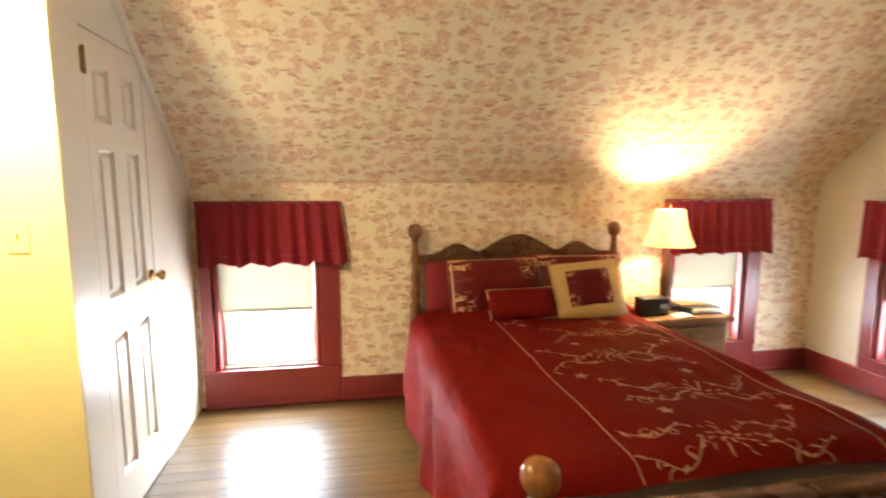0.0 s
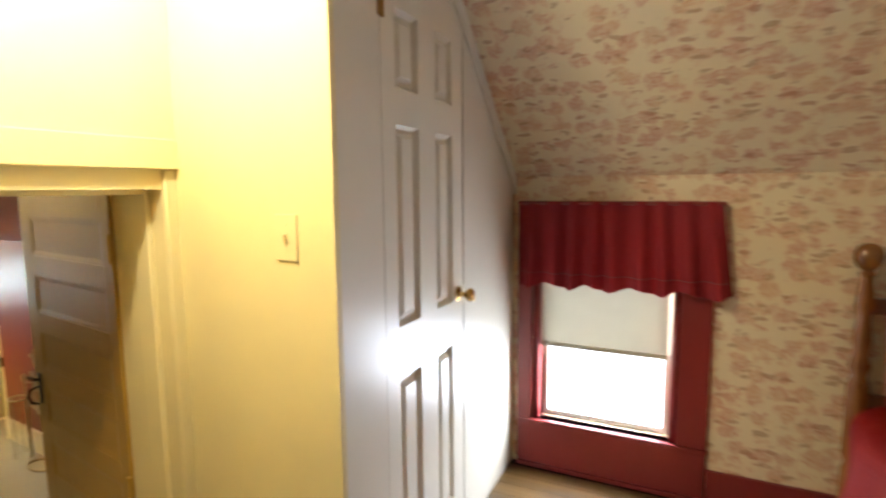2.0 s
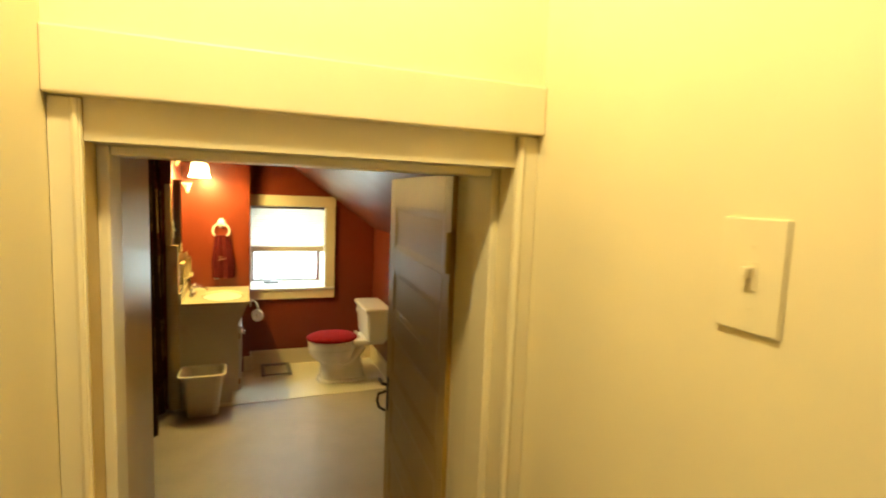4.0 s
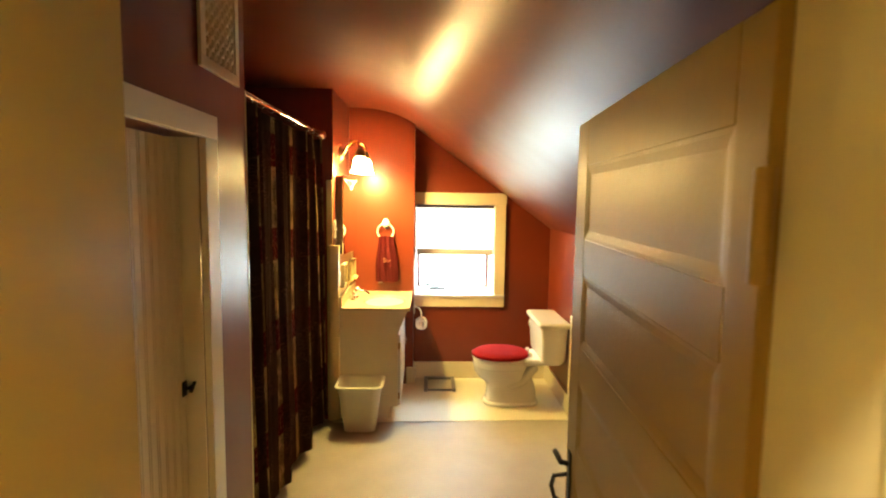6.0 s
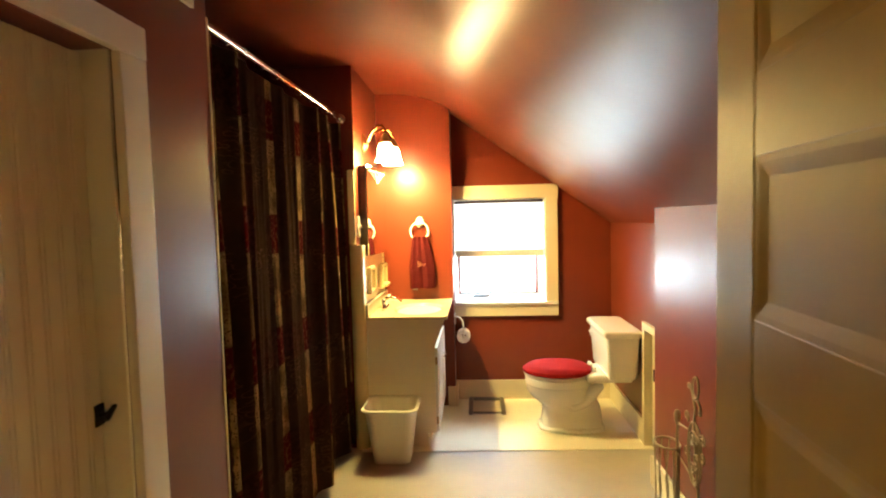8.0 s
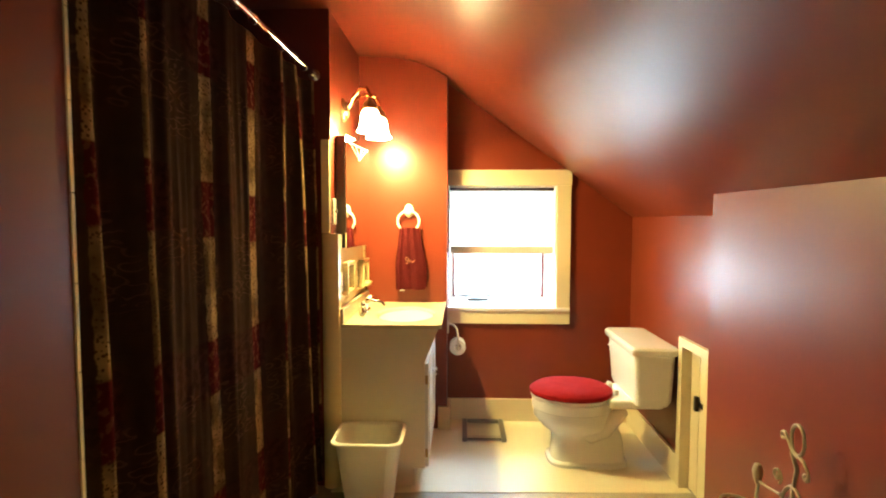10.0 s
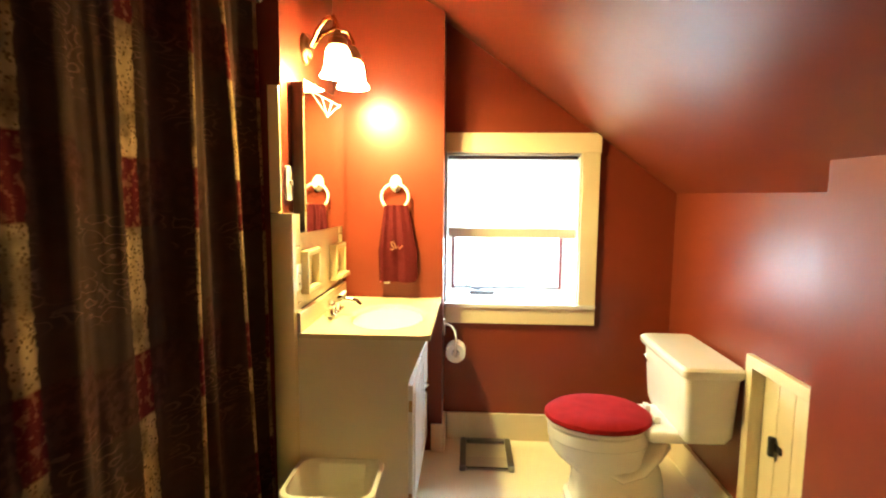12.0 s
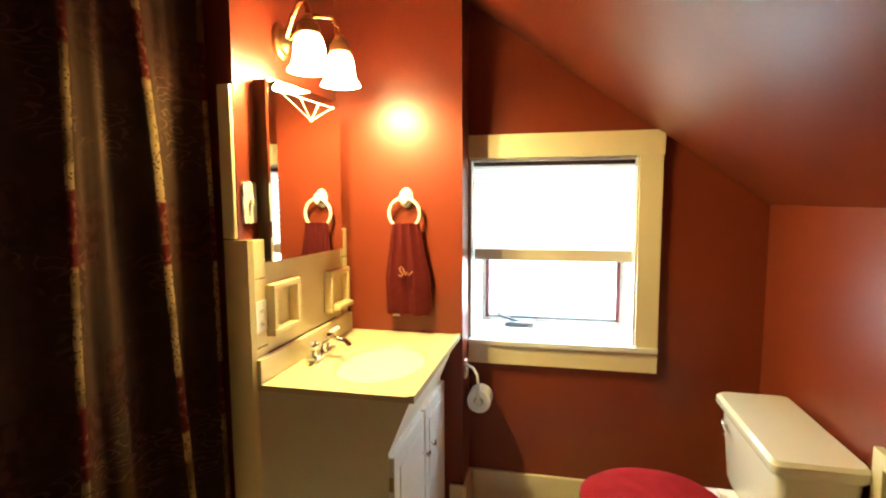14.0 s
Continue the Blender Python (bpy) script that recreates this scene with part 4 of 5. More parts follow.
part("shade", lathe(B(), [(0.160, 0.415), (0.132, 0.47), (0.108, 0.55), (0.090, 0.645), (0.089, 0.645), (0.106, 0.55), (0.130, 0.47), (0.158, 0.416)], (2.97, 1.12, 0.598), 32, False), LAMPSHADE, lamp, "cream cloth bell shade")
part("finial", lathe(B(), [(0.004, 0.46), (0.004, 0.66), (0.010, 0.67), (0.004, 0.685)], (2.97, 1.12, 0.598), 10), BRASS, lamp)
ck = thing("alarm_clock", "black alarm clock with a pale display", "clock", (2.80, 0.99, 0.598), BED)
part("case", box(B(), 2.705, 2.895, 0.95, 1.05, 0.598, 0.705, 0.012), BLACK, ck)
part("display", box(B(), 2.825, 2.875, 0.947, 0.951, 0.640, 0.668), plain("clock_display", (0.35, 0.42, 0.55), 0.2), ck)
bk = thing("book", "dark blue-grey closed book lying flat", "book", (3.13, 1.0, 0.598), BED)
part("cover", box(B(), 3.03, 3.25, 0.93, 1.09, 0.600, 0.640, 0.004), GREYBLUE, bk)
part("pages", box(B(), 3.036, 3.246, 0.927, 1.085, 0.606, 0.634), PAPERROLL, bk)
nb = thing("booklet", "tan leather booklet on the book", "booklet", (3.10, 1.0, 0.64), BED)
part("cover", box(B(), 2.98, 3.16, 0.96, 1.08, 0.6405, 0.655, 0.003), plain("tan_leather", (0.30, 0.17, 0.08), 0.5), nb)
lf = thing("leaflet", "folded pale paper leaflet on the nightstand", "paper", (2.96, 0.90, 0.598), BED)
bm = B()
prism(bm, [(2.89, 0.600), (2.99, 0.609), (3.02, 0.600), (3.02, 0.6015), (2.99, 0.6105), (2.89, 0.6015)], 0.865, 0.945, 1)
part("sheet", bm, PAPERROLL, lf)

# ---------------------------------------------------------------- bathroom window
bw = new("window_bath")
bw["base"] = (0, 0, 0)
tagged(bw, "small bathroom window with cream painted frame", "window", "", "structure")
part("casing", box(B(), -5.80, -5.777, 2.12, 2.208, 0.382, 1.163, 0.003), CREAM, bw)
part("head_casing", box(B(), -5.80, -5.775, 1.426, 2.213, 1.163, 1.262, 0.003), CREAM, bw)
part("window_sill", box(B(), -6.19, -5.762, 1.426, 2.208, 0.361, 0.383, 0.005), WHITE, bw)
part("apron", box(B(), -5.80, -5.775, 1.426, 2.208, 0.276, 0.360, 0.003), CREAM, bw)
part("jamb", box(B(), -6.21, -5.80, 2.112, 2.119, 0.384, 1.163), WHITE, bw)
part("jamb", box(B(), -6.21, -5.80, 1.426, 1.436, 0.384, 1.163), WHITE, bw)
part("head_jamb", box(B(), -6.21, -5.80, 1.436, 2.112, 1.153, 1.163), WHITE, bw)
part("stile", box(B(), -6.19, -6.15, 1.436, 1.452, 0.384, 1.153, 0.003), WHITE, bw)
part("stile", box(B(), -6.19, -6.15, 2.096, 2.112, 0.384, 1.153, 0.003), WHITE, bw)
part("bottom_rail", box(B(), -6.19, -6.15, 1.452, 2.096, 0.384, 0.398, 0.003), WHITE, bw)
part("sash_liner", box(B(), -6.178, -6.144, 1.452, 1.468, 0.398, 1.153), SASHRED, bw, "dark red sash edge")
part("sash_liner", box(B(), -6.178, -6.144, 2.080, 2.096, 0.398, 1.153), SASHRED, bw, "dark red sash edge")
part("rail_line", box(B(), -6.160, -6.146, 1.468, 2.080, 0.3985, 0.411, 0.001), PEWTER, bw, "thin grey line along the bottom rail")
p = part("pane", box(B(), -6.172, -6.168, 1.452, 2.096, 0.398, 1.153), GLASS, bw)
p.visible_shadow = False
cr = part("crank", box(B(), -6.10, -6.02, 1.560, 1.700, 0.384, 0.406, 0.007), PEWTER, bw, "grey metal window crank")
part("crank_arm", tube(B(), [(-6.06, 1.64, 0.40), (-6.045, 1.60, 0.412), (-6.04, 1.55, 0.428), (-6.04, 1.520, 0.450)], 0.007, 8), PEWTER, cr)
bl = thing("pleated_shade", "white pleated shade half down in the window", "window shade", (-5.87, 1.78, 0.71))
bm = B()
n = 34
prev = None
for j in range(n + 1):
    z = 0.765 + (1.145 - 0.765) * j / n
    x = -5.868 + (0.0035 if j % 2 else -0.0035)
    a, b = bm.verts.new((x, 1.4365, z)), bm.verts.new((x, 2.1115, z))
    if prev:
        bm.faces.new((prev[0], prev[1], b, a))
    prev = (a, b)
part("pleats", bm, BLINDCLOTH, bl, "", False)
part("bottom_rail", box(B(), -5.882, -5.855, 1.440, 2.110, 0.722, 0.772, 0.004), HEMCLOTH, bl, "taupe hem rail")
part("head_rail", box(B(), -5.89, -5.85, 1.438, 2.111, 1.135, 1.152, 0.002), DARKWOOD, bl)

# ---------------------------------------------------------------- cupboard door, vent, bathroom door
cup = thing("door_cupboard", "cream beadboard cupboard door with iron latch", "door", (-2.6, 0.865, F))
tagged(cup, kind="structure")
part("casing", box(B(), -2.990, -2.905, 0.865, 0.886, F, 1.376, 0.003), CUPBOARD, cup)
part("casing", box(B(), -2.29, -2.205, 0.865, 0.886, F, 1.376, 0.003), CUPBOARD, cup)
part("head_casing", box(B(), -2.990, -2.205, 0.865, 0.888, 1.377, 1.447, 0.003), CUPBOARD, cup)
part("jamb", box(B(), -2.905, -2.895, 0.765, 0.864, F, 1.376), CUPBOARD, cup)
part("backing", box(B(), -2.895, -2.29, 0.770, 0.790, F + 0.01, 1.37), CUPBOARD, cup)
BW = 0.0428
for i in range(14):
    x0 = -2.893 + i * BW
    bm = B()
    prism(bm, [(x0 + 0.0015, 0.790), (x0 + 0.0015, 0.806), (x0 + 0.003, 0.810), (x0 + BW - 0.0125, 0.810), (x0 + BW - 0.0112, 0.803), (x0 + BW - 0.0092, 0.803), (x0 + BW - 0.0085, 0.809), (x0 + BW - 0.003, 0.810), (x0 + BW - 0.0015, 0.806), (x0 + BW - 0.0015, 0.790)], F + 0.012, 1.368, 2)
    part("board", bm, CUPBOARD, cup)
lt = thing("cupboard_latch", "black iron thumb latch on the beadboard door", "latch", (-2.86, 0.81, 0.62))
bm = box(B(), -2.893, -2.868, 0.810, 0.815, 0.605, 0.650, 0.002)
tube(bm, [(-2.880, 0.814, 0.628), (-2.880, 0.830, 0.630), (-2.893, 0.836, 0.642), (-2.868, 0.836, 0.622)], 0.006, 8)
part("latch", bm, IRON, lt)

vent = thing("wall_vent", "white pressed metal wall vent with pierced scrolls", "vent", (-3.07, 0.865, 1.74))
VX0, VX1, VZ0, VZ1 = -3.222, -2.916, 1.584, 1.905
part("backing", box(B(), VX0 + 0.03, VX1 - 0.03, 0.8655, 0.867, VZ0 + 0.03, VZ1 - 0.03), DARK, vent)
bm = box(B(), VX0, VX1, 0.865, 0.876, VZ0, VZ0 + 0.034, 0.003)
box(bm, VX0, VX1, 0.865, 0.876, VZ1 - 0.034, VZ1, 0.003)
box(bm, VX0, VX0 + 0.034, 0.865, 0.876, VZ0 + 0.034, VZ1 - 0.034, 0.003)
box(bm, VX1 - 0.034, VX1, 0.865, 0.876, VZ0 + 0.034, VZ1 - 0.034, 0.003)
part("frame", bm, CREAM, vent)
bm = B()
for i in range(6):
    for j in range(7):
        cx, cz = VX0 + 0.053 + i * 0.040, VZ0 + 0.050 + j * 0.0368
        tube(bm, [(cx + 0.0165 * math.cos(k * math.pi / 4 + 0.39), 0.870, cz + 0.0165 * math.sin(k * math.pi / 4 + 0.39)) for k in range(8)], 0.0036, 5, True)
        tube(bm, [(cx - 0.018, 0.870, cz - 0.018), (cx + 0.018, 0.870, cz + 0.018)], 0.003, 4)
part("grille", bm, CREAM, vent, "pierced scroll grille")

leafm = Matrix.Translation((-1.745, 1.800, 0)) @ Matrix.Rotation(radians(-4.1), 4, 'Z')
bd = thing("door_bathroom", "cream panelled bathroom door, wide open", "door", (0, 0, F), leafm)
tagged(bd, kind="structure")
LW, ZT, ZB = 0.685, 1.362, F + 0.012
zz = 1.275
panels_z = []
for i in range(7):
    panels_z.append((zz - 0.142, zz))
    zz -= 0.213
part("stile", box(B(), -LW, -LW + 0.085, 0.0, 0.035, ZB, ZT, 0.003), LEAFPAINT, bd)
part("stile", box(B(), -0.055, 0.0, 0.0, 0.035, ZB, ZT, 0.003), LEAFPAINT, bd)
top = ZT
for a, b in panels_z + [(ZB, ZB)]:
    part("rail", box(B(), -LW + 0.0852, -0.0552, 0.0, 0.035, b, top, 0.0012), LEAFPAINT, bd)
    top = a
for a, b in panels_z:
    bm = B()
    lo_x, hi_x = -LW + 0.083, -0.053

    def inset(d, y):
        return [(lo_x + d, y, a - 0.002 + d), (hi_x - d, y, a - 0.002 + d), (hi_x - d, y, b + 0.002 - d), (lo_x + d, y, b + 0.002 - d)]
    loft(bm, [inset(0.0, 0.023), inset(0.0, 0.0008), inset(0.008, 0.0014), inset(0.020, 0.0036), inset(0.026, 0.0038)])
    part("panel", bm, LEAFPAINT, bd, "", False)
hd = thing("door_latch", "black iron lever latch on the bathroom door", "latch", (-LW + 0.04, 0.0, 0.63), leafm)
bm = box(B(), -LW + 0.028, -LW + 0.052, -0.004, 0.0, 0.56, 0.68, 0.002)
tube(bm, [(-LW + 0.042, -0.005, 0.655), (-LW + 0.042, -0.020, 0.657), (-LW + 0.02, -0.024, 0.662), (-LW - 0.004, -0.024, 0.658)], 0.006, 8)
tube(bm, [(-LW + 0.03, -0.006, 0.625), (-LW + 0.014, -0.028, 0.612), (-LW + 0.006, -0.032, 0.585), (-LW + 0.014, -0.026, 0.563), (-LW + 0.03, -0.006, 0.555)], 0.005, 8)
part("lever", bm, IRON, hd)
for z in (1.19, 0.42, -0.15):
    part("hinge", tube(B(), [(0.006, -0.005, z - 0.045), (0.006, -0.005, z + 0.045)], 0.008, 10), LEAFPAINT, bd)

# cubby door in the knee wall
cb = thing("door_cubby", "small cream board door in the knee wall", "door", (-4.77, 2.60, F))
tagged(cb, kind="structure")
part("casing", box(B(), -5.012, -4.968, 2.578, 2.60, F, 0.378, 0.003), CREAM, cb)
part("head_casing", box(B(), -4.968, -4.516, 2.578, 2.60, 0.335, 0.378, 0.003), CREAM, cb)
part("jamb", box(B(), -4.975, -4.968, 2.60, 2.66, F, 0.335), CREAM, cb)
for i in range(5):
    x0 = -4.966 + i * 0.0895
    part("board", box(B(), x0, x0 + 0.087, 2.625, 2.643, F + 0.01, 0.332, 0.003), CREAM, cb)
part("backing", box(B(), -4.968, -4.54, 2.645, 2.655, F, 0.335), DARK, cb)
cl2 = thing("cubby_latch", "small black iron latch on the cubby door", "latch", (-4.86, 2.62, 0.10))
bm = box(B(), -4.905, -4.835, 2.618, 2.624, 0.075, 0.10, 0.002)
box(bm, -4.882, -4.862, 2.600, 2.618, 0.055, 0.125, 0.004)
part("latch", bm, IRON, cl2)

# ---------------------------------------------------------------- shower curtain
rod = thing("curtain_rod", "chrome shower curtain rod", "curtain rod", (-4.1, 0.815, 1.62))
part("rod", tube(B(), [(-4.935, 0.815, 1.625), (-3.30, 0.815, 1.605)], 0.011, 12), CHROME, rod)
for x, z in ((-4.925, 1.625), (-3.31, 1.605)):
    bm = lathe(B(), [(0.028, -0.010), (0.028, 0.002), (0.014, 0.012)], (0, 0, 0), 16)
    bmesh.ops.rotate(bm, verts=bm.verts, matrix=Matrix.Rotation(radians(90 if x < -4 else -90), 3, 'Y'))
    bmesh.ops.translate(bm, verts=bm.verts, vec=(x, 0.815, z))
    part("flange", bm, CHROME, rod)
cur = thing("shower_curtain", "dark brown patchwork shower curtain with gold strips", "shower curtain", (-4.1, 0.80, F))
bm = B()
uvl = bm.loops.layers.uv.new("UVMap")
strl = bm.loops.layers.uv.new("strip")
NX, NZ = 460, 34
# folds: place along the rod, half width of the strip on it, width of the fold, lean, rise
FOLDS = [(-3.335, 0.011, 0.035, 0.01, 1.0), (-3.420, 0.018, 0.040, -0.02, 1.0), (-3.590, 0.013, 0.050, 0.0, 1.0), (-3.690, 0.001, 0.045, 0.01, 0.55),
         (-3.945, 0.030, 0.070, 0.0, 0.06), (-4.060, 0.001, 0.040, 0.02, 0.55), (-4.265, 0.030, 0.070, -0.01, 0.06), (-4.470, 0.010, 0.050, 0.07, 1.0),
         (-4.560, 0.001, 0.035, 0.0, 0.4), (-4.655, 0.013, 0.055, -0.13, 1.0), (-4.905, 0.012, 0.030, 0.0, 1.0)]


def cloth_point(x, t):
    y, near = 0.772 + 0.010 * t, (9.0, 0)
    for k, (fx, half, wide, lean, rise) in enumerate(FOLDS):
        c = fx + lean * t + 0.014 * noise.noise(Vector((k * 3.1, t * 2.2, 1.0)))
        d = x - c
        y += rise * (0.042 + 0.023 * t) * math.exp(-(d / wide) ** 2)
        if half > 0.002 and abs(d) / half < abs(near[0]):
            near = (d / half, k)
    y += 0.010 * noise.noise(Vector((x * 9, t * 2.0, 2.0))) + 0.005 * noise.noise(Vector((x * 30, t * 3.0, 5.0)))
    return y, near


rows = []
for j in range(NZ + 1):
    t = j / NZ
    z = 1.592 - (1.592 - F - 0.045) * t
    row, arc, last = [], 0.0, None
    for i in range(NX + 1):
        x = -3.315 - 1.60 * i / NX
        y, near = cloth_point(x, t)
        if last:
            arc += math.hypot(x - last[0], y - last[1])
        last = (x, y)
        row.append((bm.verts.new((x, y, z)), (arc, z), near))
    rows.append(row)
for j in range(NZ):
    for i in range(NX):
        qd = (rows[j][i], rows[j + 1][i], rows[j + 1][i + 1], rows[j][i + 1])
        f = bm.faces.new([c[0] for c in qd])
        for lp, c in zip(f.loops, qd):
            lp[uvl].uv = c[1]
            lp[strl].uv = (abs(min(max(c[2][0], -4), 4)), c[2][1])
part("cloth", bm, SHOWER, cur)
for i in range(12):
    x = -3.37 - i * 0.139
    zc = 1.605 + (-3.30 - x) / 1.635 * 0.02
    part("ring", tube(B(), [(x, 0.815 + 0.017 * math.cos(a * math.pi / 6), zc - 0.006 + 0.018 * math.sin(a * math.pi / 6)) for a in range(12)], 0.002, 5, True), CHROME, cur)

edge = thing("alcove_tile_edge", "narrow glossy cream tile edging of the shower alcove", "tiles", (-3.30, 0.862, F))
tagged(edge, kind="structure")
edge_me = mesh_of("tile", box(B(), -0.007, 0.002, -0.024, 0.0055, 0.0, 0.1500, 0.002), BISQUE, True)
for k in range(13):
    t = new("tile", edge_me)
    t.parent = edge
    t.location = (0, 0, k * 0.151)

# ---------------------------------------------------------------- vanity
van = thing("vanity_cabinet", "cream laminate vanity cabinet with white doors", "cabinet", (-5.3, 1.13, F))
bm = prism(B(), [(0.890, F), (1.285, F), (1.285, F + 0.09), (1.335, F + 0.09), (1.335, 0.255), (1.402, 0.4175), (0.890, 0.4175)], -5.625, -4.946, 0)
part("body", bm, CABINET, van, "", False)
for a, b, hx in ((-5.285, -4.944, -5.25), (-5.612, -5.30, -5.335)):
    bm = box(B(), a, b, 1.336, 1.354, F + 0.10, 0.245, 0.004)
    d = part("door", bm, WHITE, van, "white painted cabinet door")
    bm = box(B(), a + 0.05, b - 0.05, 1.354, 1.358, F + 0.15, 0.195, 0.003)
    part("door_panel", bm, WHITE, d)
    bm = lathe(B(), [(0.006, 0), (0.006, 0.014), (0.014, 0.020), (0.013, 0.028), (0.0, 0.031)], (0, 0, 0), 14)
    bmesh.ops.rotate(bm, verts=bm.verts, matrix=Matrix.Rotation(radians(-90), 3, 'X'))
    bmesh.ops.translate(bm, verts=bm.verts, vec=(hx, 1.355, 0.11))
    part("knob", bm, CHROME, d, "chrome knob")
    hinge_x = b + 0.0035 if hx > -5.3 else a - 0.0005
    for z in (0.165, F + 0.17):
        part("hinge", box(B(), hinge_x - 0.003, hinge_x + 0.0005, 1.338, 1.352, z - 0.022, z + 0.022, 0.001), BRONZE, d, "aged brass hinge")
vt = thing("sink_top", "cream marble sink top with moulded oval basin", "sink", (-5.28, 1.15, 0.42))
bm = B()
NX, NY = 56, 40
X0, X1, Y0, Y1, ZT2 = -5.642, -4.935, 0.922, 1.418, 0.435
rows = []
for j in range(NY + 1):
    row = []
    for i in range(NX + 1):
        x, y = X0 + (X1 - X0) * i / NX, Y0 + (Y1 - Y0) * j / NY
        e = math.hypot((x + 5.245) / 0.215, (y - 1.215) / 0.150)
        z = ZT2
        if e < 1:
            z -= 0.118 * (1 - e * e) ** 0.75
        elif e < 1.12:
            z -= 0.002 * (1.12 - e) / 0.12
        if y > Y1 - 0.02:
            z += 0.004
        row.append(bm.verts.new((x, y, z)))
    rows.append(row)
for a, b in zip(rows, rows[1:]):
    for i in range(NX):
        bm.faces.new((a[i], a[i + 1], b[i + 1], b[i]))
skirt = [r[-1] for r in rows], [r[0] for r in rows], rows[0], rows[-1]
for line in skirt:
    low = [bm.verts.new((v.co.x, v.co.y, 0.418)) for v in line]
    for i in range(len(line) - 1):
        bm.faces.new((line[i], line[i + 1], low[i + 1], low[i]))
bmesh.ops.recalc_face_normals(bm, faces=bm.faces)
part("top", bm, CULTURED, vt)
part("backsplash", box(B(), -5.642, -4.935, 0.921, 0.940, 0.436, 0.512, 0.005), CULTURED, vt)
part("drain", lathe(B(), [(0.020, 0), (0.020, 0.003), (0.012, 0.004), (0.0, 0.005)], (-5.245, 1.215, 0.322), 16), CHROME, vt, "chrome drain")
fa = thing("faucet", "chrome two-handle sink faucet", "faucet", (-5.245, 0.985, 0.437))
part("base_plate", box(B(), -5.325, -5.165, 0.962, 1.010, 0.4365, 0.456, 0.008), CHROME, fa)
part("spout", tube(B(), [(-5.245, 0.985, 0.45), (-5.245, 0.995, 0.49), (-5.245, 1.03, 0.505), (-5.245, 1.075, 0.497), (-5.245, 1.095, 0.478)], [0.016, 0.014, 0.012, 0.011, 0.011], 10), CHROME, fa)
for x in (-5.305, -5.185):
    bm = lathe(B(), [(0.014, 0), (0.012, 0.020), (0.019, 0.026), (0.021, 0.042), (0.015, 0.052), (0, 0.055)], (x, 0.985, 0.455), 12)
    h = part("handle", bm, CHROME, fa)
    sx = 1 if x > -5.24 else -1
    part("lever", tube(B(), [(x, 0.985, 0.500), (x + sx * 0.025, 0.995, 0.506), (x + sx * 0.052, 1.002, 0.512)], [0.007, 0.009, 0.008], 8), CERAMIC, h, "white ceramic lever")

# mirror cabinet
mc = thing("mirror_cabinet", "wall mirror cabinet with dark wood sides", "mirror", (-5.23, 0.886, 0.81))
part("body", box(B(), -5.462, -5.036, 0.886, 0.931, 0.808, 1.360, 0.002), DARKWOOD, mc)
SWING = Matrix.Translation((-5.034, 0.934, 0)) @ Matrix.Rotation(radians(-4.8), 4, 'Z')


def swung(bm):
    bmesh.ops.transform(bm, matrix=SWING, verts=bm.verts)
    return bm


part("mirror", swung(box(B(), -0.440, 0.0, 0.0, 0.006, 0.802, 1.364)), MIRROR, mc, "mirror glass door, slightly ajar", False)
part("edge_strip", swung(box(B(), 0.0002, 0.006, -0.001, 0.0065, 0.802, 1.364)), CHROME, mc)
bm = B()
for a, b in (((-0.055, 1.335), (-0.385, 1.335)), ((-0.055, 1.335), (-0.235, 1.268)), ((-0.385, 1.335), (-0.235, 1.268)), ((-0.17, 1.335), (-0.235, 1.268)), ((-0.29, 1.335), (-0.235, 1.268))):
    tube(bm, [(a[0], 0.0065, a[1]), (b[0], 0.0065, b[1])], 0.0011, 5)
for x, z in ((-0.055, 1.335), (-0.385, 1.335), (-0.235, 1.268)):
    lathe(bm, [(0.004, -0.004), (0.004, 0.004)], (x, 0.0065, z), 8)
swung(bm)
part("etching", bm, OFFWHITE, mc, "frosted etched ornament")

# wall tiles round the sink
tw = thing("tile_wainscot", "glossy cream wall tiles round the sink", "tiles", (-5.28, 0.886, 0.44))
tagged(tw, kind="structure")
part("slab", box(B(), -5.588, -5.016, 0.886, 0.916, 0.512, 0.800, 0.004), BISQUE, tw)
part("end_cap", prism(B(), [(-4.936, 0.842), (-4.916, 0.846), (-4.906, 0.858), (-4.902, 0.880), (-4.906, 0.905), (-4.918, 0.922), (-4.940, 0.927), (-4.940, 0.886), (-4.935, 0.886), (-4.935, 0.842)][::-1], F, 0.876, 2), BISQUE, tw)
part("end_cap", box(B(), -4.934, -4.918, 0.842, 0.884, 0.878, 1.325, 0.006), BISQUE, tw)
tile_me = {}
for x0, x1 in ((-5.012, -4.942), (-5.643, -5.592)):
    z = 0.436
    while z < 0.86:
        h = 0.1055 if z + 0.106 < 0.84 else 0.876 - z
        key = (round(x1 - x0, 3), round(h, 3))
        if key not in tile_me:
            tile_me[key] = mesh_of("tile", box(B(), 0, x1 - x0 - 0.0025, 0, 0.034, 0, h - 0.0025, 0.003), BISQUE)
        t = new("tile", tile_me[key])
        t.parent = tw
        t.location = (x0 + 5.28, 0.0005, z - 0.44)
        z += 0.106
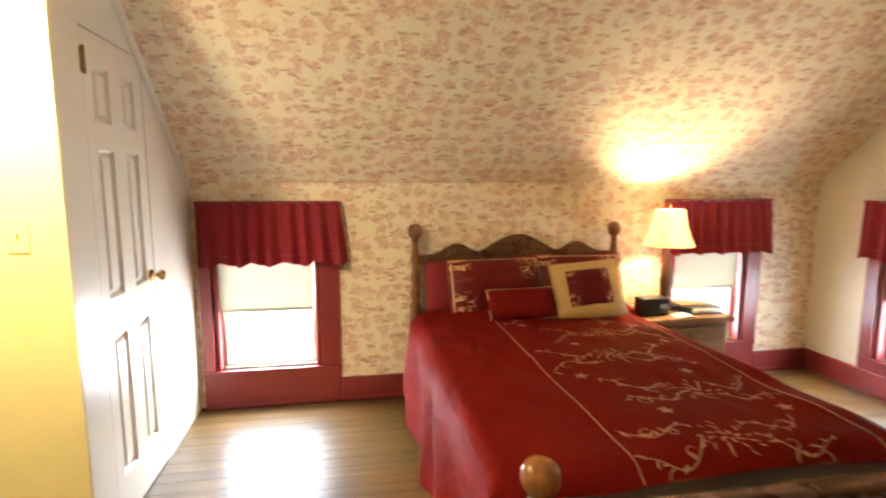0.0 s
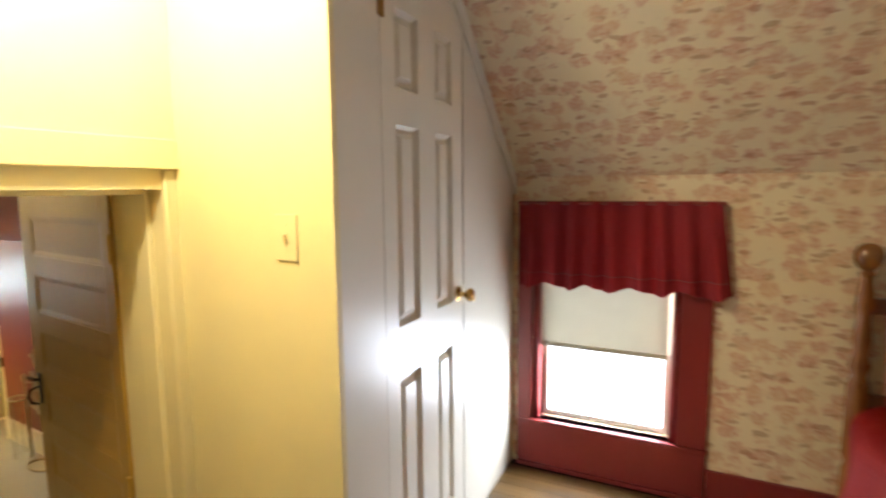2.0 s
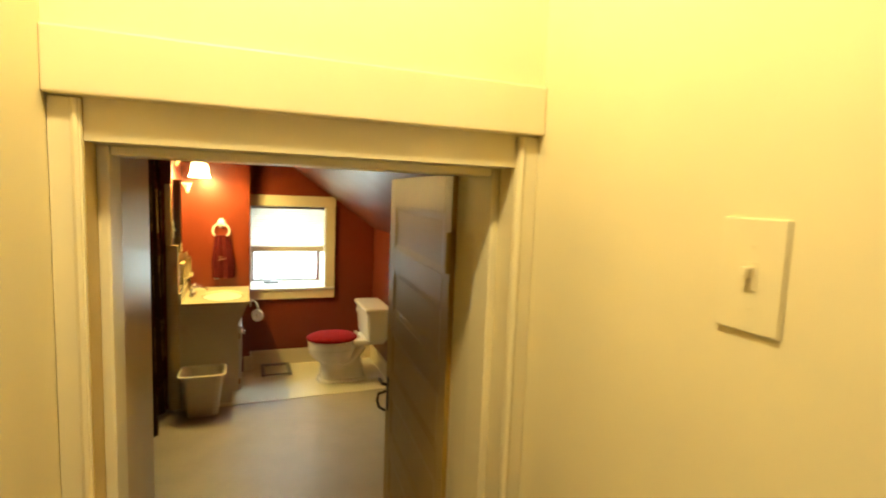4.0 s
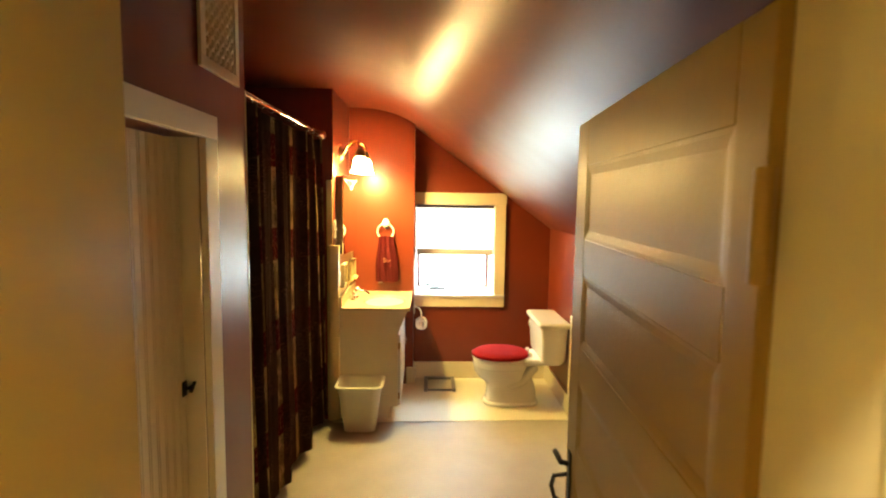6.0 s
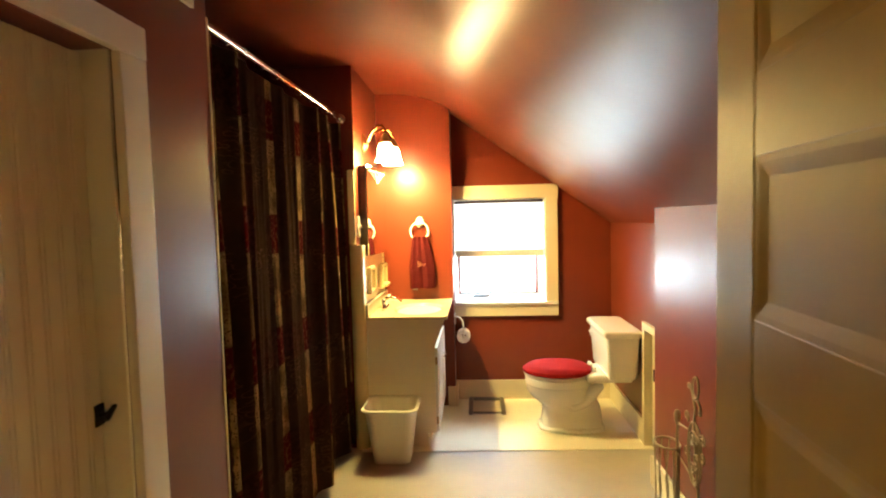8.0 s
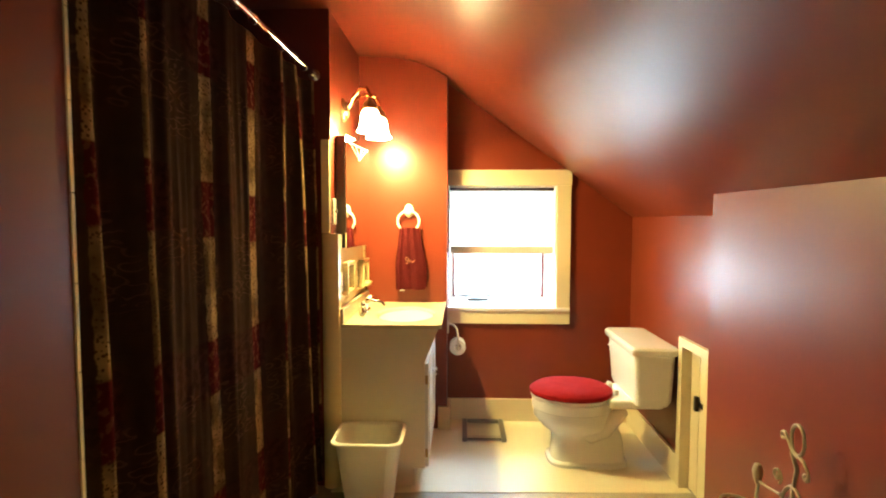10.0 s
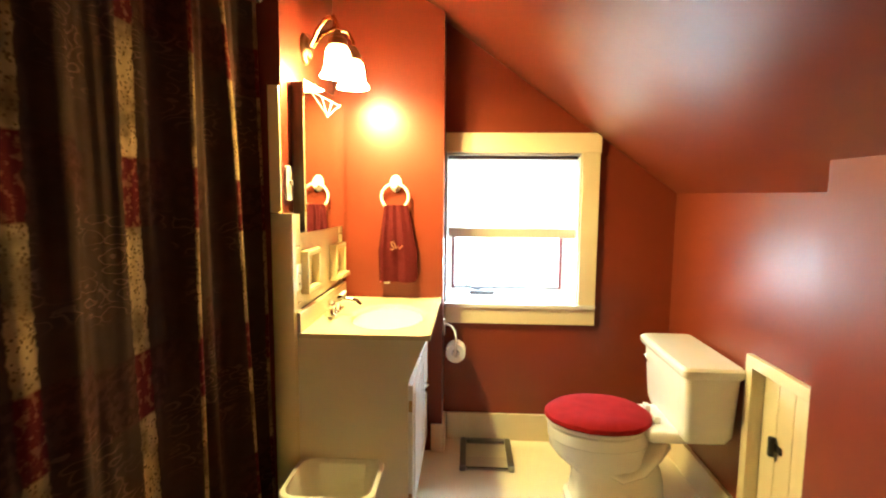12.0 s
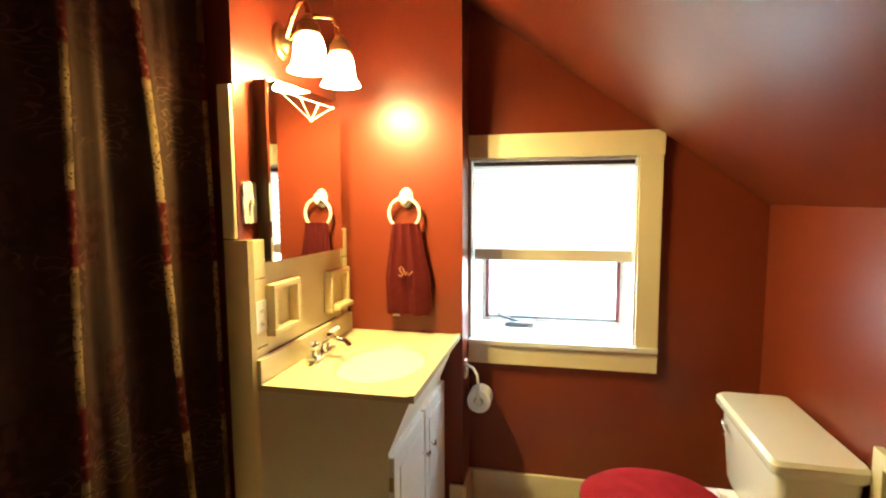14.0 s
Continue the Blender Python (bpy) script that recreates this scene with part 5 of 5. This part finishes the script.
for x0, x1, z0, z1, shelf in ((-5.176, -5.006, 0.566, 0.732, False), (-5.600, -5.420, 0.548, 0.716, True)):
    sd = thing("soap_dish", "cream ceramic soap dish set in the tiles", "soap dish", ((x0 + x1) / 2, 0.916, z0), WORLD, "ceramic wall dishes")
    bm = box(B(), x0, x1, 0.917, 0.952, z0, z0 + 0.022, 0.006)
    box(bm, x0, x1, 0.917, 0.952, z1 - 0.022, z1, 0.006)
    box(bm, x0, x0 + 0.022, 0.917, 0.952, z0 + 0.02, z1 - 0.02, 0.006)
    box(bm, x1 - 0.022, x1, 0.917, 0.952, z0 + 0.02, z1 - 0.02, 0.006)
    if shelf:
        box(bm, x0 + 0.02, x1 - 0.02, 0.917, 0.975, z0 + 0.008, z0 + 0.030, 0.008)
    part("frame", bm, BISQUE, sd)
    part("recess", box(B(), x0 + 0.018, x1 - 0.018, 0.9165, 0.919, z0 + 0.018, z1 - 0.018), BISQUE, sd)
ol_ = thing("wall_outlet", "white electric outlet set in the tiles", "outlet", (-4.977, 0.9205, 0.62))
part("plate", box(B(), -5.008, -4.946, 0.9205, 0.9245, 0.588, 0.686, 0.002), OFFWHITE, ol_)
for z in (0.612, 0.652):
    part("socket", box(B(), -4.991, -4.963, 0.9245, 0.9257, z - 0.013, z + 0.013, 0.0005), OFFWHITE, ol_)
    for x in (-4.983, -4.971):
        part("slot", box(B(), x - 0.0015, x + 0.0015, 0.9256, 0.9262, z - 0.005, z + 0.006), DARK, ol_)
pl = thing("switch_plate", "ornate ivory switch plate by the mirror", "switch plate", (-4.988, 0.886, 0.95))
bm = B()
ol = []
for i in range(40):
    a = 2 * math.pi * i / 40
    r = 1 + 0.05 * math.cos(8 * a)
    cx = max(-1, min(1, 1.25 * math.cos(a))) * r
    cz = max(-1, min(1, 1.25 * math.sin(a))) * r
    ol.append((-4.988 + 0.034 * cx, 0.985 + 0.062 * cz))
prism(bm, [(p[0], p[1]) for p in ol], 0.886, 0.893, 1)
part("plate", bm, CERAMIC, pl)
part("toggle", box(B(), -4.993, -4.983, 0.893, 0.905, 0.978, 0.995, 0.002), CERAMIC, pl)

# sconce
sc = thing("wall_sconce", "brass two-light sconce with frosted bell shades", "wall light", (-5.205, 0.886, 1.50))
bm = lathe(B(), [(0.062, 0), (0.060, 0.010), (0.045, 0.016), (0.040, 0.026), (0.018, 0.034), (0.0, 0.036)], (0, 0, 0), 24, True, 0.85, 1.0)
bmesh.ops.rotate(bm, verts=bm.verts, matrix=Matrix.Rotation(radians(-90), 3, 'X'))
bmesh.ops.translate(bm, verts=bm.verts, vec=(-5.205, 0.886, 1.52))
part("back_plate", bm, BRONZE, sc)
for x, y in ((-5.09, 1.05), (-5.30, 1.06)):
    sx = 1 if x > -5.2 else -1
    bm = tube(B(), [(-5.205 + sx * 0.01, 0.915, 1.53), (-5.205 + sx * 0.03, 0.95, 1.585), (-5.205 + sx * 0.06, 0.99, 1.615), (x - sx * 0.015, y - 0.02, 1.610), (x, y, 1.575), (x, y, 1.545)], 0.0085, 10)
    part("arm", bm, BRASS, sc, "curved brass arm")
    part("socket_cup", lathe(B(), [(0.010, 0.058), (0.017, 0.050), (0.017, 0.044), (0.026, 0.038), (0.026, 0.030), (0.034, 0.024), (0.036, 0.014), (0.036, 0.0)], (x, y, 1.500), 18), BRONZE, sc)
    part("shade", lathe(B(), [(r * 0.88, h * 0.88) for r, h in [(0.030, 0.0), (0.046, -0.015), (0.054, -0.045), (0.055, -0.075), (0.062, -0.105), (0.078, -0.130), (0.076, -0.130), (0.060, -0.104), (0.052, -0.075), (0.051, -0.045), (0.043, -0.016), (0.028, -0.002)]], (x, y, 1.502), 28, False), SHADEGLASS, sc, "lit frosted glass bell shade")

# towel ring and towel
tr = thing("towel_ring", "white porcelain towel ring on the red pier", "towel ring", (-5.645, 1.19, 0.99))
bm = lathe(B(), [(0.034, 0), (0.032, 0.008), (0.018, 0.014), (0.014, 0.030), (0.018, 0.040), (0, 0.044)], (0, 0, 0), 20, True, 1.25, 0.9)
bmesh.ops.rotate(bm, verts=bm.verts, matrix=Matrix.Rotation(radians(90), 3, 'Y'))
bmesh.ops.translate(bm, verts=bm.verts, vec=(-5.645, 1.19, 1.0))
part("rosette", bm, CERAMIC, tr)
part("ring", tube(B(), [(-5.612, 1.19 + 0.066 * math.cos(a * math.pi / 14), 0.935 + 0.064 * math.sin(a * math.pi / 14)) for a in range(28)], 0.0075, 8, True), CERAMIC, tr)
to = thing("hand_towel", "maroon hand towel with gold monogram on the ring", "towel", (-5.61, 1.20, 0.52))
bm = B()
rows = []
for j in range(49):
    t = j / 48
    w = 0.058 + 0.036 * min(1, t * 1.6)
    row = []
    for i in range(33):
        q = i / 32
        side = 1 if q < 0.5 else -1
        k = q * 2 if q < 0.5 else (1 - q) * 2
        y = 1.196 + 0.012 * t + (k * 2 - 1) * w
        fold = 0.010 * math.sin(k * 9 + 1) * (0.4 + t) + 0.006 * math.sin(k * 21)
        x = -5.610 + side * (0.016 + 0.006 * t) * math.sin(min(1, max(0.0, k * 4)) * math.pi / 2) * math.sin(min(1, max(0.0, (1 - k) * 4)) * math.pi / 2) + fold
        if 0.70 < t < 0.73 or 0.80 < t < 0.83 or t > 0.975:
            x -= side * 0.0022
        x = max(x, -5.642)
        row.append(bm.verts.new((x, y, 0.895 - (0.375 if side > 0 else 0.355) * t)))
    rows.append(row)
for a, b in zip(rows, rows[1:]):
    for i in range(33):
        j2 = (i + 1) % 33
        bm.faces.new((a[i], b[i], b[j2], a[j2]))
bm.faces.new(rows[0])
bmesh.ops.recalc_face_normals(bm, faces=bm.faces)
part("cloth", bm, TOWEL, to)
bm = B()
for pts_ in (((1.185, 0.720), (1.175, 0.712), (1.180, 0.700), (1.190, 0.692), (1.185, 0.680), (1.172, 0.684)), ((1.190, 0.716), (1.202, 0.686), (1.208, 0.700), (1.216, 0.684), (1.232, 0.702))):
    tube(bm, [(-5.578, p[0], p[1]) for p in pts_], 0.0028, 5)
part("monogram", bm, EMBROIDER, to, "gold embroidered monogram")
part("tag", box(B(), -5.612, -5.610, 1.135, 1.165, 0.508, 0.530), PAPERROLL, to, "small white sewn tag")

# paper roll
tp = thing("paper_holder", "white toilet paper holder on the pier side", "paper holder", (-5.70, 1.425, 0.2))
bm = box(B(), -5.715, -5.670, 1.425, 1.437, 0.235, 0.315, 0.004)
tube(bm, [(-5.680, 1.436, 0.295), (-5.650, 1.468, 0.292), (-5.634, 1.488, 0.270), (-5.630, 1.493, 0.235), (-5.630, 1.493, 0.150)], 0.006, 8)
part("bracket", bm, CERAMIC, tp)
bm = lathe(B(), [(0.020, -0.045), (0.048, -0.045), (0.050, -0.040), (0.050, 0.040), (0.048, 0.045), (0.020, 0.045), (0.019, 0.0), (0.020, -0.045)], (0, 0, 0), 24, False)
bmesh.ops.rotate(bm, verts=bm.verts, matrix=Matrix.Rotation(radians(90), 3, 'Y'))
bmesh.ops.translate(bm, verts=bm.verts, vec=(-5.69, 1.492, 0.150))
rl = thing("toilet_paper", "roll of white toilet paper on its holder", "toilet paper", (-5.69, 1.492, 0.15))
part("roll", bm, PAPERROLL, rl)
bm = lathe(B(), [(0.011, -0.05), (0.011, 0.047), (0.014, 0.049), (0.014, 0.054), (0.008, 0.058), (0.0, 0.059)], (0, 0, 0), 18)
bmesh.ops.rotate(bm, verts=bm.verts, matrix=Matrix.Rotation(radians(90), 3, 'Y'))
bmesh.ops.translate(bm, verts=bm.verts, vec=(-5.69, 1.492, 0.150))
part("spindle", bm, CERAMIC, tp, "white roll spindle")

# ---------------------------------------------------------------- toilet
to_ = thing("toilet", "white ceramic toilet with red pile lid cover", "toilet", (-5.265, 2.25, F))
CX = -5.265


def oval(cx, cy, rx, ry0, ry1, z, n=32, square=1.0):
    """An egg outline: ry0 towards -y, ry1 towards +y; squarer below 1."""
    out = []
    for i in range(n):
        a = 2 * math.pi * i / n
        sy = math.copysign(abs(math.sin(a)) ** square, math.sin(a))
        sx = math.copysign(abs(math.cos(a)) ** square, math.cos(a))
        out.append((cx + rx * sx, cy + (ry1 if sy > 0 else ry0) * sy, F + (z - F) * 0.925))
    return out


bm = loft(B(), [oval(CX, 2.20, 0.126, 0.215, 0.21, F, 32, 0.55), oval(CX, 2.20, 0.126, 0.215, 0.21, F + 0.022, 32, 0.55), oval(CX, 2.20, 0.110, 0.196, 0.195, F + 0.034, 32, 0.55),
                oval(CX, 2.20, 0.103, 0.186, 0.19, F + 0.12, 32, 0.6), oval(CX, 2.19, 0.106, 0.180, 0.19, F + 0.175, 32, 0.7), oval(CX, 2.16, 0.135, 0.208, 0.20, F + 0.225, 32, 0.85),
                oval(CX, 2.13, 0.160, 0.218, 0.20, F + 0.275), oval(CX, 2.13, 0.163, 0.220, 0.20, F + 0.318), oval(CX, 2.13, 0.172, 0.226, 0.20, F + 0.324), oval(CX, 2.13, 0.174, 0.228, 0.19, F + 0.375), oval(CX, 2.13, 0.166, 0.220, 0.18, F + 0.385)])
part("bowl", bm, CERAMIC, to_)
part("trapway", tube(B(), [(CX + 0.075, 2.12, F + 0.20), (CX + 0.092, 2.20, F + 0.17), (CX + 0.090, 2.27, F + 0.20), (CX + 0.085, 2.33, F + 0.27), (CX + 0.06, 2.38, F + 0.30)], [0.03, 0.038, 0.042, 0.040, 0.03], 12), CERAMIC, to_)
part("tank_shelf", box(B(), CX - 0.15, CX + 0.15, 2.28, 2.56, F + 0.335, F + 0.385, 0.02, 3), CERAMIC, to_)
bm = loft(B(), [oval(CX, 2.13, 0.176, 0.232, 0.19, F + 0.388), oval(CX, 2.13, 0.180, 0.236, 0.195, F + 0.396), oval(CX, 2.13, 0.178, 0.234, 0.193, F + 0.405)])
part("seat", bm, CERAMIC, to_)
bm = loft(B(), [oval(CX, 2.13, 0.180, 0.235, 0.200, F + 0.406), oval(CX, 2.13, 0.187, 0.242, 0.206, F + 0.416), oval(CX, 2.13, 0.185, 0.240, 0.204, F + 0.432), oval(CX, 2.13, 0.168, 0.218, 0.178, F + 0.448), oval(CX, 2.13, 0.120, 0.160, 0.130, F + 0.455), oval(CX, 2.13, 0.04, 0.05, 0.04, F + 0.457)])
for v in bm.verts:
    v.co.z += 0.004 * noise.noise(v.co * 22)
part("lid_cover", bm, REDPILE, to_, "red pile lid cover")
bm = B()
tz0, tz1 = F + 0.375, 0.272


def rrect(x0, x1, y0, y1, z, r=0.03, n=5):
    out = []
    for cx, cy, a0 in ((x1 - r, y1 - r, 0), (x0 + r, y1 - r, 90), (x0 + r, y0 + r, 180), (x1 - r, y0 + r, 270)):
        for i in range(n + 1):
            a = radians(a0 + 90 * i / n)
            out.append((cx + r * math.cos(a), cy + r * math.sin(a), z))
    return out


loft(bm, [rrect(-5.475, -5.050, 2.400, 2.560, tz0, 0.03), rrect(-5.490, -5.035, 2.390, 2.572, tz0 + 0.03, 0.03), rrect(-5.505, -5.018, 2.375, 2.578, tz1, 0.025)])
part("tank", bm, CERAMIC, to_)
bm = loft(B(), [rrect(-5.515, -5.008, 2.362, 2.584, tz1 + 0.001, 0.025), rrect(-5.522, -5.002, 2.355, 2.588, tz1 + 0.012, 0.025), rrect(-5.522, -5.002, 2.355, 2.588, tz1 + 0.032, 0.025), rrect(-5.512, -5.012, 2.365, 2.580, tz1 + 0.042, 0.025)])
part("tank_lid", bm, CERAMIC, to_)
bm = lathe(B(), [(0.014, 0), (0.014, 0.012), (0.0, 0.014)], (0, 0, 0), 14)
bmesh.ops.rotate(bm, verts=bm.verts, matrix=Matrix.Rotation(radians(90), 3, 'X'))
bmesh.ops.translate(bm, verts=bm.verts, vec=(-5.455, 2.376, 0.225))
tube(bm, [(-5.455, 2.362, 0.225), (-5.42, 2.356, 0.221), (-5.385, 2.356, 0.214)], 0.007, 8)
part("flush_lever", bm, CHROME, to_, "chrome flush lever")
for dx in (-0.06, 0.06):
    part("lid_hinge", box(B(), CX + dx - 0.02, CX + dx + 0.02, 2.325, 2.35, F + 0.386, F + 0.418, 0.006), CERAMIC, to_)
part("bolt_cap", lathe(B(), [(0.016, 0), (0.015, 0.010), (0.0, 0.018)], (CX + 0.112, 2.26, F + 0.016), 12), CERAMIC, to_)

# waste bin
wb = thing("waste_bin", "cream plastic waste bin beside the vanity", "waste bin", (-4.81, 1.085, F))
bm = B()
loft(bm, [rrect(-4.905, -4.725, 0.985, 1.195, F, 0.04), rrect(-4.935, -4.690, 0.945, 1.235, -0.065, 0.05), rrect(-4.948, -4.678, 0.933, 1.247, -0.060, 0.05), rrect(-4.948, -4.678, 0.933, 1.247, -0.048, 0.05),
          rrect(-4.938, -4.688, 0.943, 1.237, -0.046, 0.05), rrect(-4.930, -4.696, 0.951, 1.229, -0.060, 0.05), rrect(-4.902, -4.728, 0.989, 1.191, F + 0.006, 0.04)], True)
part("tub", bm, OFFWHITE, wb)
bm = tube(B(), [(p[0], p[1], -0.052) for p in rrect(-4.949, -4.677, 0.932, 1.248, 0, 0.05)], 0.006, 6, True)
part("rim", bm, OFFWHITE, wb)

# bathroom scale
bs = thing("bathroom_scale", "clear glass bathroom scale with chrome sides", "scale", (-5.57, 1.65, F))
plate = part("glass_plate", box(B(), -5.735, -5.455, 1.553, 1.752, F + 0.022, F + 0.028), GLASS, bs)
plate.visible_shadow = False
for y in (1.522, 1.753):
    part("side_bar", box(B(), -5.742, -5.448, y, y + 0.030, F + 0.006, F + 0.036, 0.006), STEEL, bs)
part("display_bar", box(B(), -5.742, -5.712, 1.553, 1.752, F + 0.010, F + 0.034, 0.005), STEEL, bs)
part("front_bar", box(B(), -5.462, -5.452, 1.553, 1.752, F + 0.012, F + 0.022, 0.003), STEEL, bs)
for x in (-5.725, -5.47):
    for y in (1.537, 1.768):
        part("foot", lathe(B(), [(0.011, 0), (0.011, 0.007)], (x, y, F), 12), BLACK, bs)

# scrolled wire stand by the boxed-out wall
ws = thing("wire_stand", "scrolled painted wire stand by the red wall", "stand", (-3.87, 2.40, F))
bm = tube(B(), [(-3.87 + 0.11 * math.cos(a * math.pi / 10), 2.40 + 0.06 * math.sin(a * math.pi / 10), F + 0.008) for a in range(20)], 0.006, 6, True)
part("foot_ring", bm, WIRE, ws)
part("stem", tube(B(), [(-3.87, 2.45, F + 0.01), (-3.87, 2.43, 0.0), (-3.875, 2.42, 0.20), (-3.862, 2.42, 0.27), (-3.885, 2.42, 0.31)], 0.006, 6), WIRE, ws)
part("top_loop", tube(B(), [(-3.862 + 0.027 * math.cos(a * math.pi / 8), 2.42, 0.352 + 0.042 * math.sin(a * math.pi / 8)) for a in range(16)], 0.005, 6, True), WIRE, ws)


def scroll(c, r, turns, start, flip=1):
    out = []
    n = int(turns * 14)
    for i in range(n + 1):
        a = radians(start) + flip * 2 * math.pi * turns * i / n
        q = r * (1 - 0.72 * i / n)
        out.append((c[0] + q * math.cos(a), 2.42, c[1] + q * math.sin(a)))
    return out


part("scroll", tube(B(), [(-3.862, 2.42, 0.305), (-3.885, 2.42, 0.315), (-3.91, 2.42, 0.345)] + scroll((-3.922, 0.340), 0.014, 0.9, 20, 1), 0.005, 6), WIRE, ws)
part("scroll", tube(B(), [(-3.87, 2.42, 0.310), (-3.835, 2.42, 0.305), (-3.815, 2.42, 0.28)] + scroll((-3.826, 0.268), 0.012, 0.8, 20, -1), 0.005, 6), WIRE, ws)
part("hoop", tube(B(), [(-3.872 + 0.060 * math.cos(a * math.pi / 12), 2.42, 0.09 + 0.125 * math.sin(a * math.pi / 12)) for a in range(24)], 0.005, 6, True), WIRE, ws)
part("hoop", tube(B(), [(-3.872 + 0.042 * math.cos(a * math.pi / 12), 2.418, 0.085 + 0.095 * math.sin(a * math.pi / 12)) for a in range(24)], 0.004, 6, True), WIRE, ws)
for cx, cz, r, tn, st, fl in ((-3.89, 0.14, 0.028, 1.6, 90, 1), (-3.855, 0.07, 0.030, 1.6, 270, 1), (-3.89, 0.03, 0.024, 1.5, 0, -1), (-3.85, 0.15, 0.020, 1.4, 200, -1),
                              (-3.945, 0.215, 0.022, 1.3, 300, 1), (-3.80, 0.17, 0.024, 1.3, 160, -1), (-3.80, 0.10, 0.020, 1.3, 120, -1), (-3.945, 0.07, 0.020, 1.3, 20, 1)):
    part("scroll", tube(B(), scroll((cx, cz), r, tn, st, fl), 0.004, 6), WIRE, ws)
part("brace", tube(B(), [(-3.93, 2.42, 0.165), (-3.99, 2.42, 0.155), (-4.04, 2.42, 0.15)], 0.004, 6), WIRE, ws)
part("brace", tube(B(), [(-3.872, 2.43, -0.03), (-3.95, 2.43, -0.02), (-4.04, 2.42, 0.02)], 0.004, 6), WIRE, ws)
part("side_post", tube(B(), [(-4.04, 2.42, F + 0.01), (-4.04, 2.42, 0.02), (-4.043, 2.42, 0.10), (-4.035, 2.42, 0.14)], 0.006, 6), WIRE, ws)
part("side_finial", lathe(B(), [(0.004, 0), (0.012, 0.02), (0.016, 0.045), (0.010, 0.065), (0.0, 0.07)], (-4.04, 2.42, 0.135), 12), WIRE, ws)
part("basket_rim", tube(B(), [(-4.10 + 0.065 * math.cos(a * math.pi / 10), 2.40 + 0.05 * math.sin(a * math.pi / 10), 0.035) for a in range(20)], 0.005, 6, True), WIRE, ws)
for k in range(10):
    a = k * math.pi / 5
    part("basket_rib", tube(B(), [(-4.10 + 0.065 * math.cos(a), 2.40 + 0.05 * math.sin(a), 0.035), (-4.10 + 0.06 * math.cos(a + 0.3), 2.40 + 0.046 * math.sin(a + 0.3), -0.15), (-4.10 + 0.065 * math.cos(a), 2.40 + 0.05 * math.sin(a), F + 0.01)], 0.003, 5), WIRE, ws)

# ---------------------------------------------------------------- floor boards
plank_me = mesh_of("plank", box(B(), -0.05, 4.385, 0.0, 0.0868, -0.014, 0.0, 0.0008, 1), PLANK)
i = 0
v = -3.2
while v < 1.41:
    w = min(0.088, 1.42 - v)
    if w > 0.05:
        p = new("plank", plank_me)
        p.parent = bed_floor
        p.location = (0, v, 0.0)
    v += 0.088
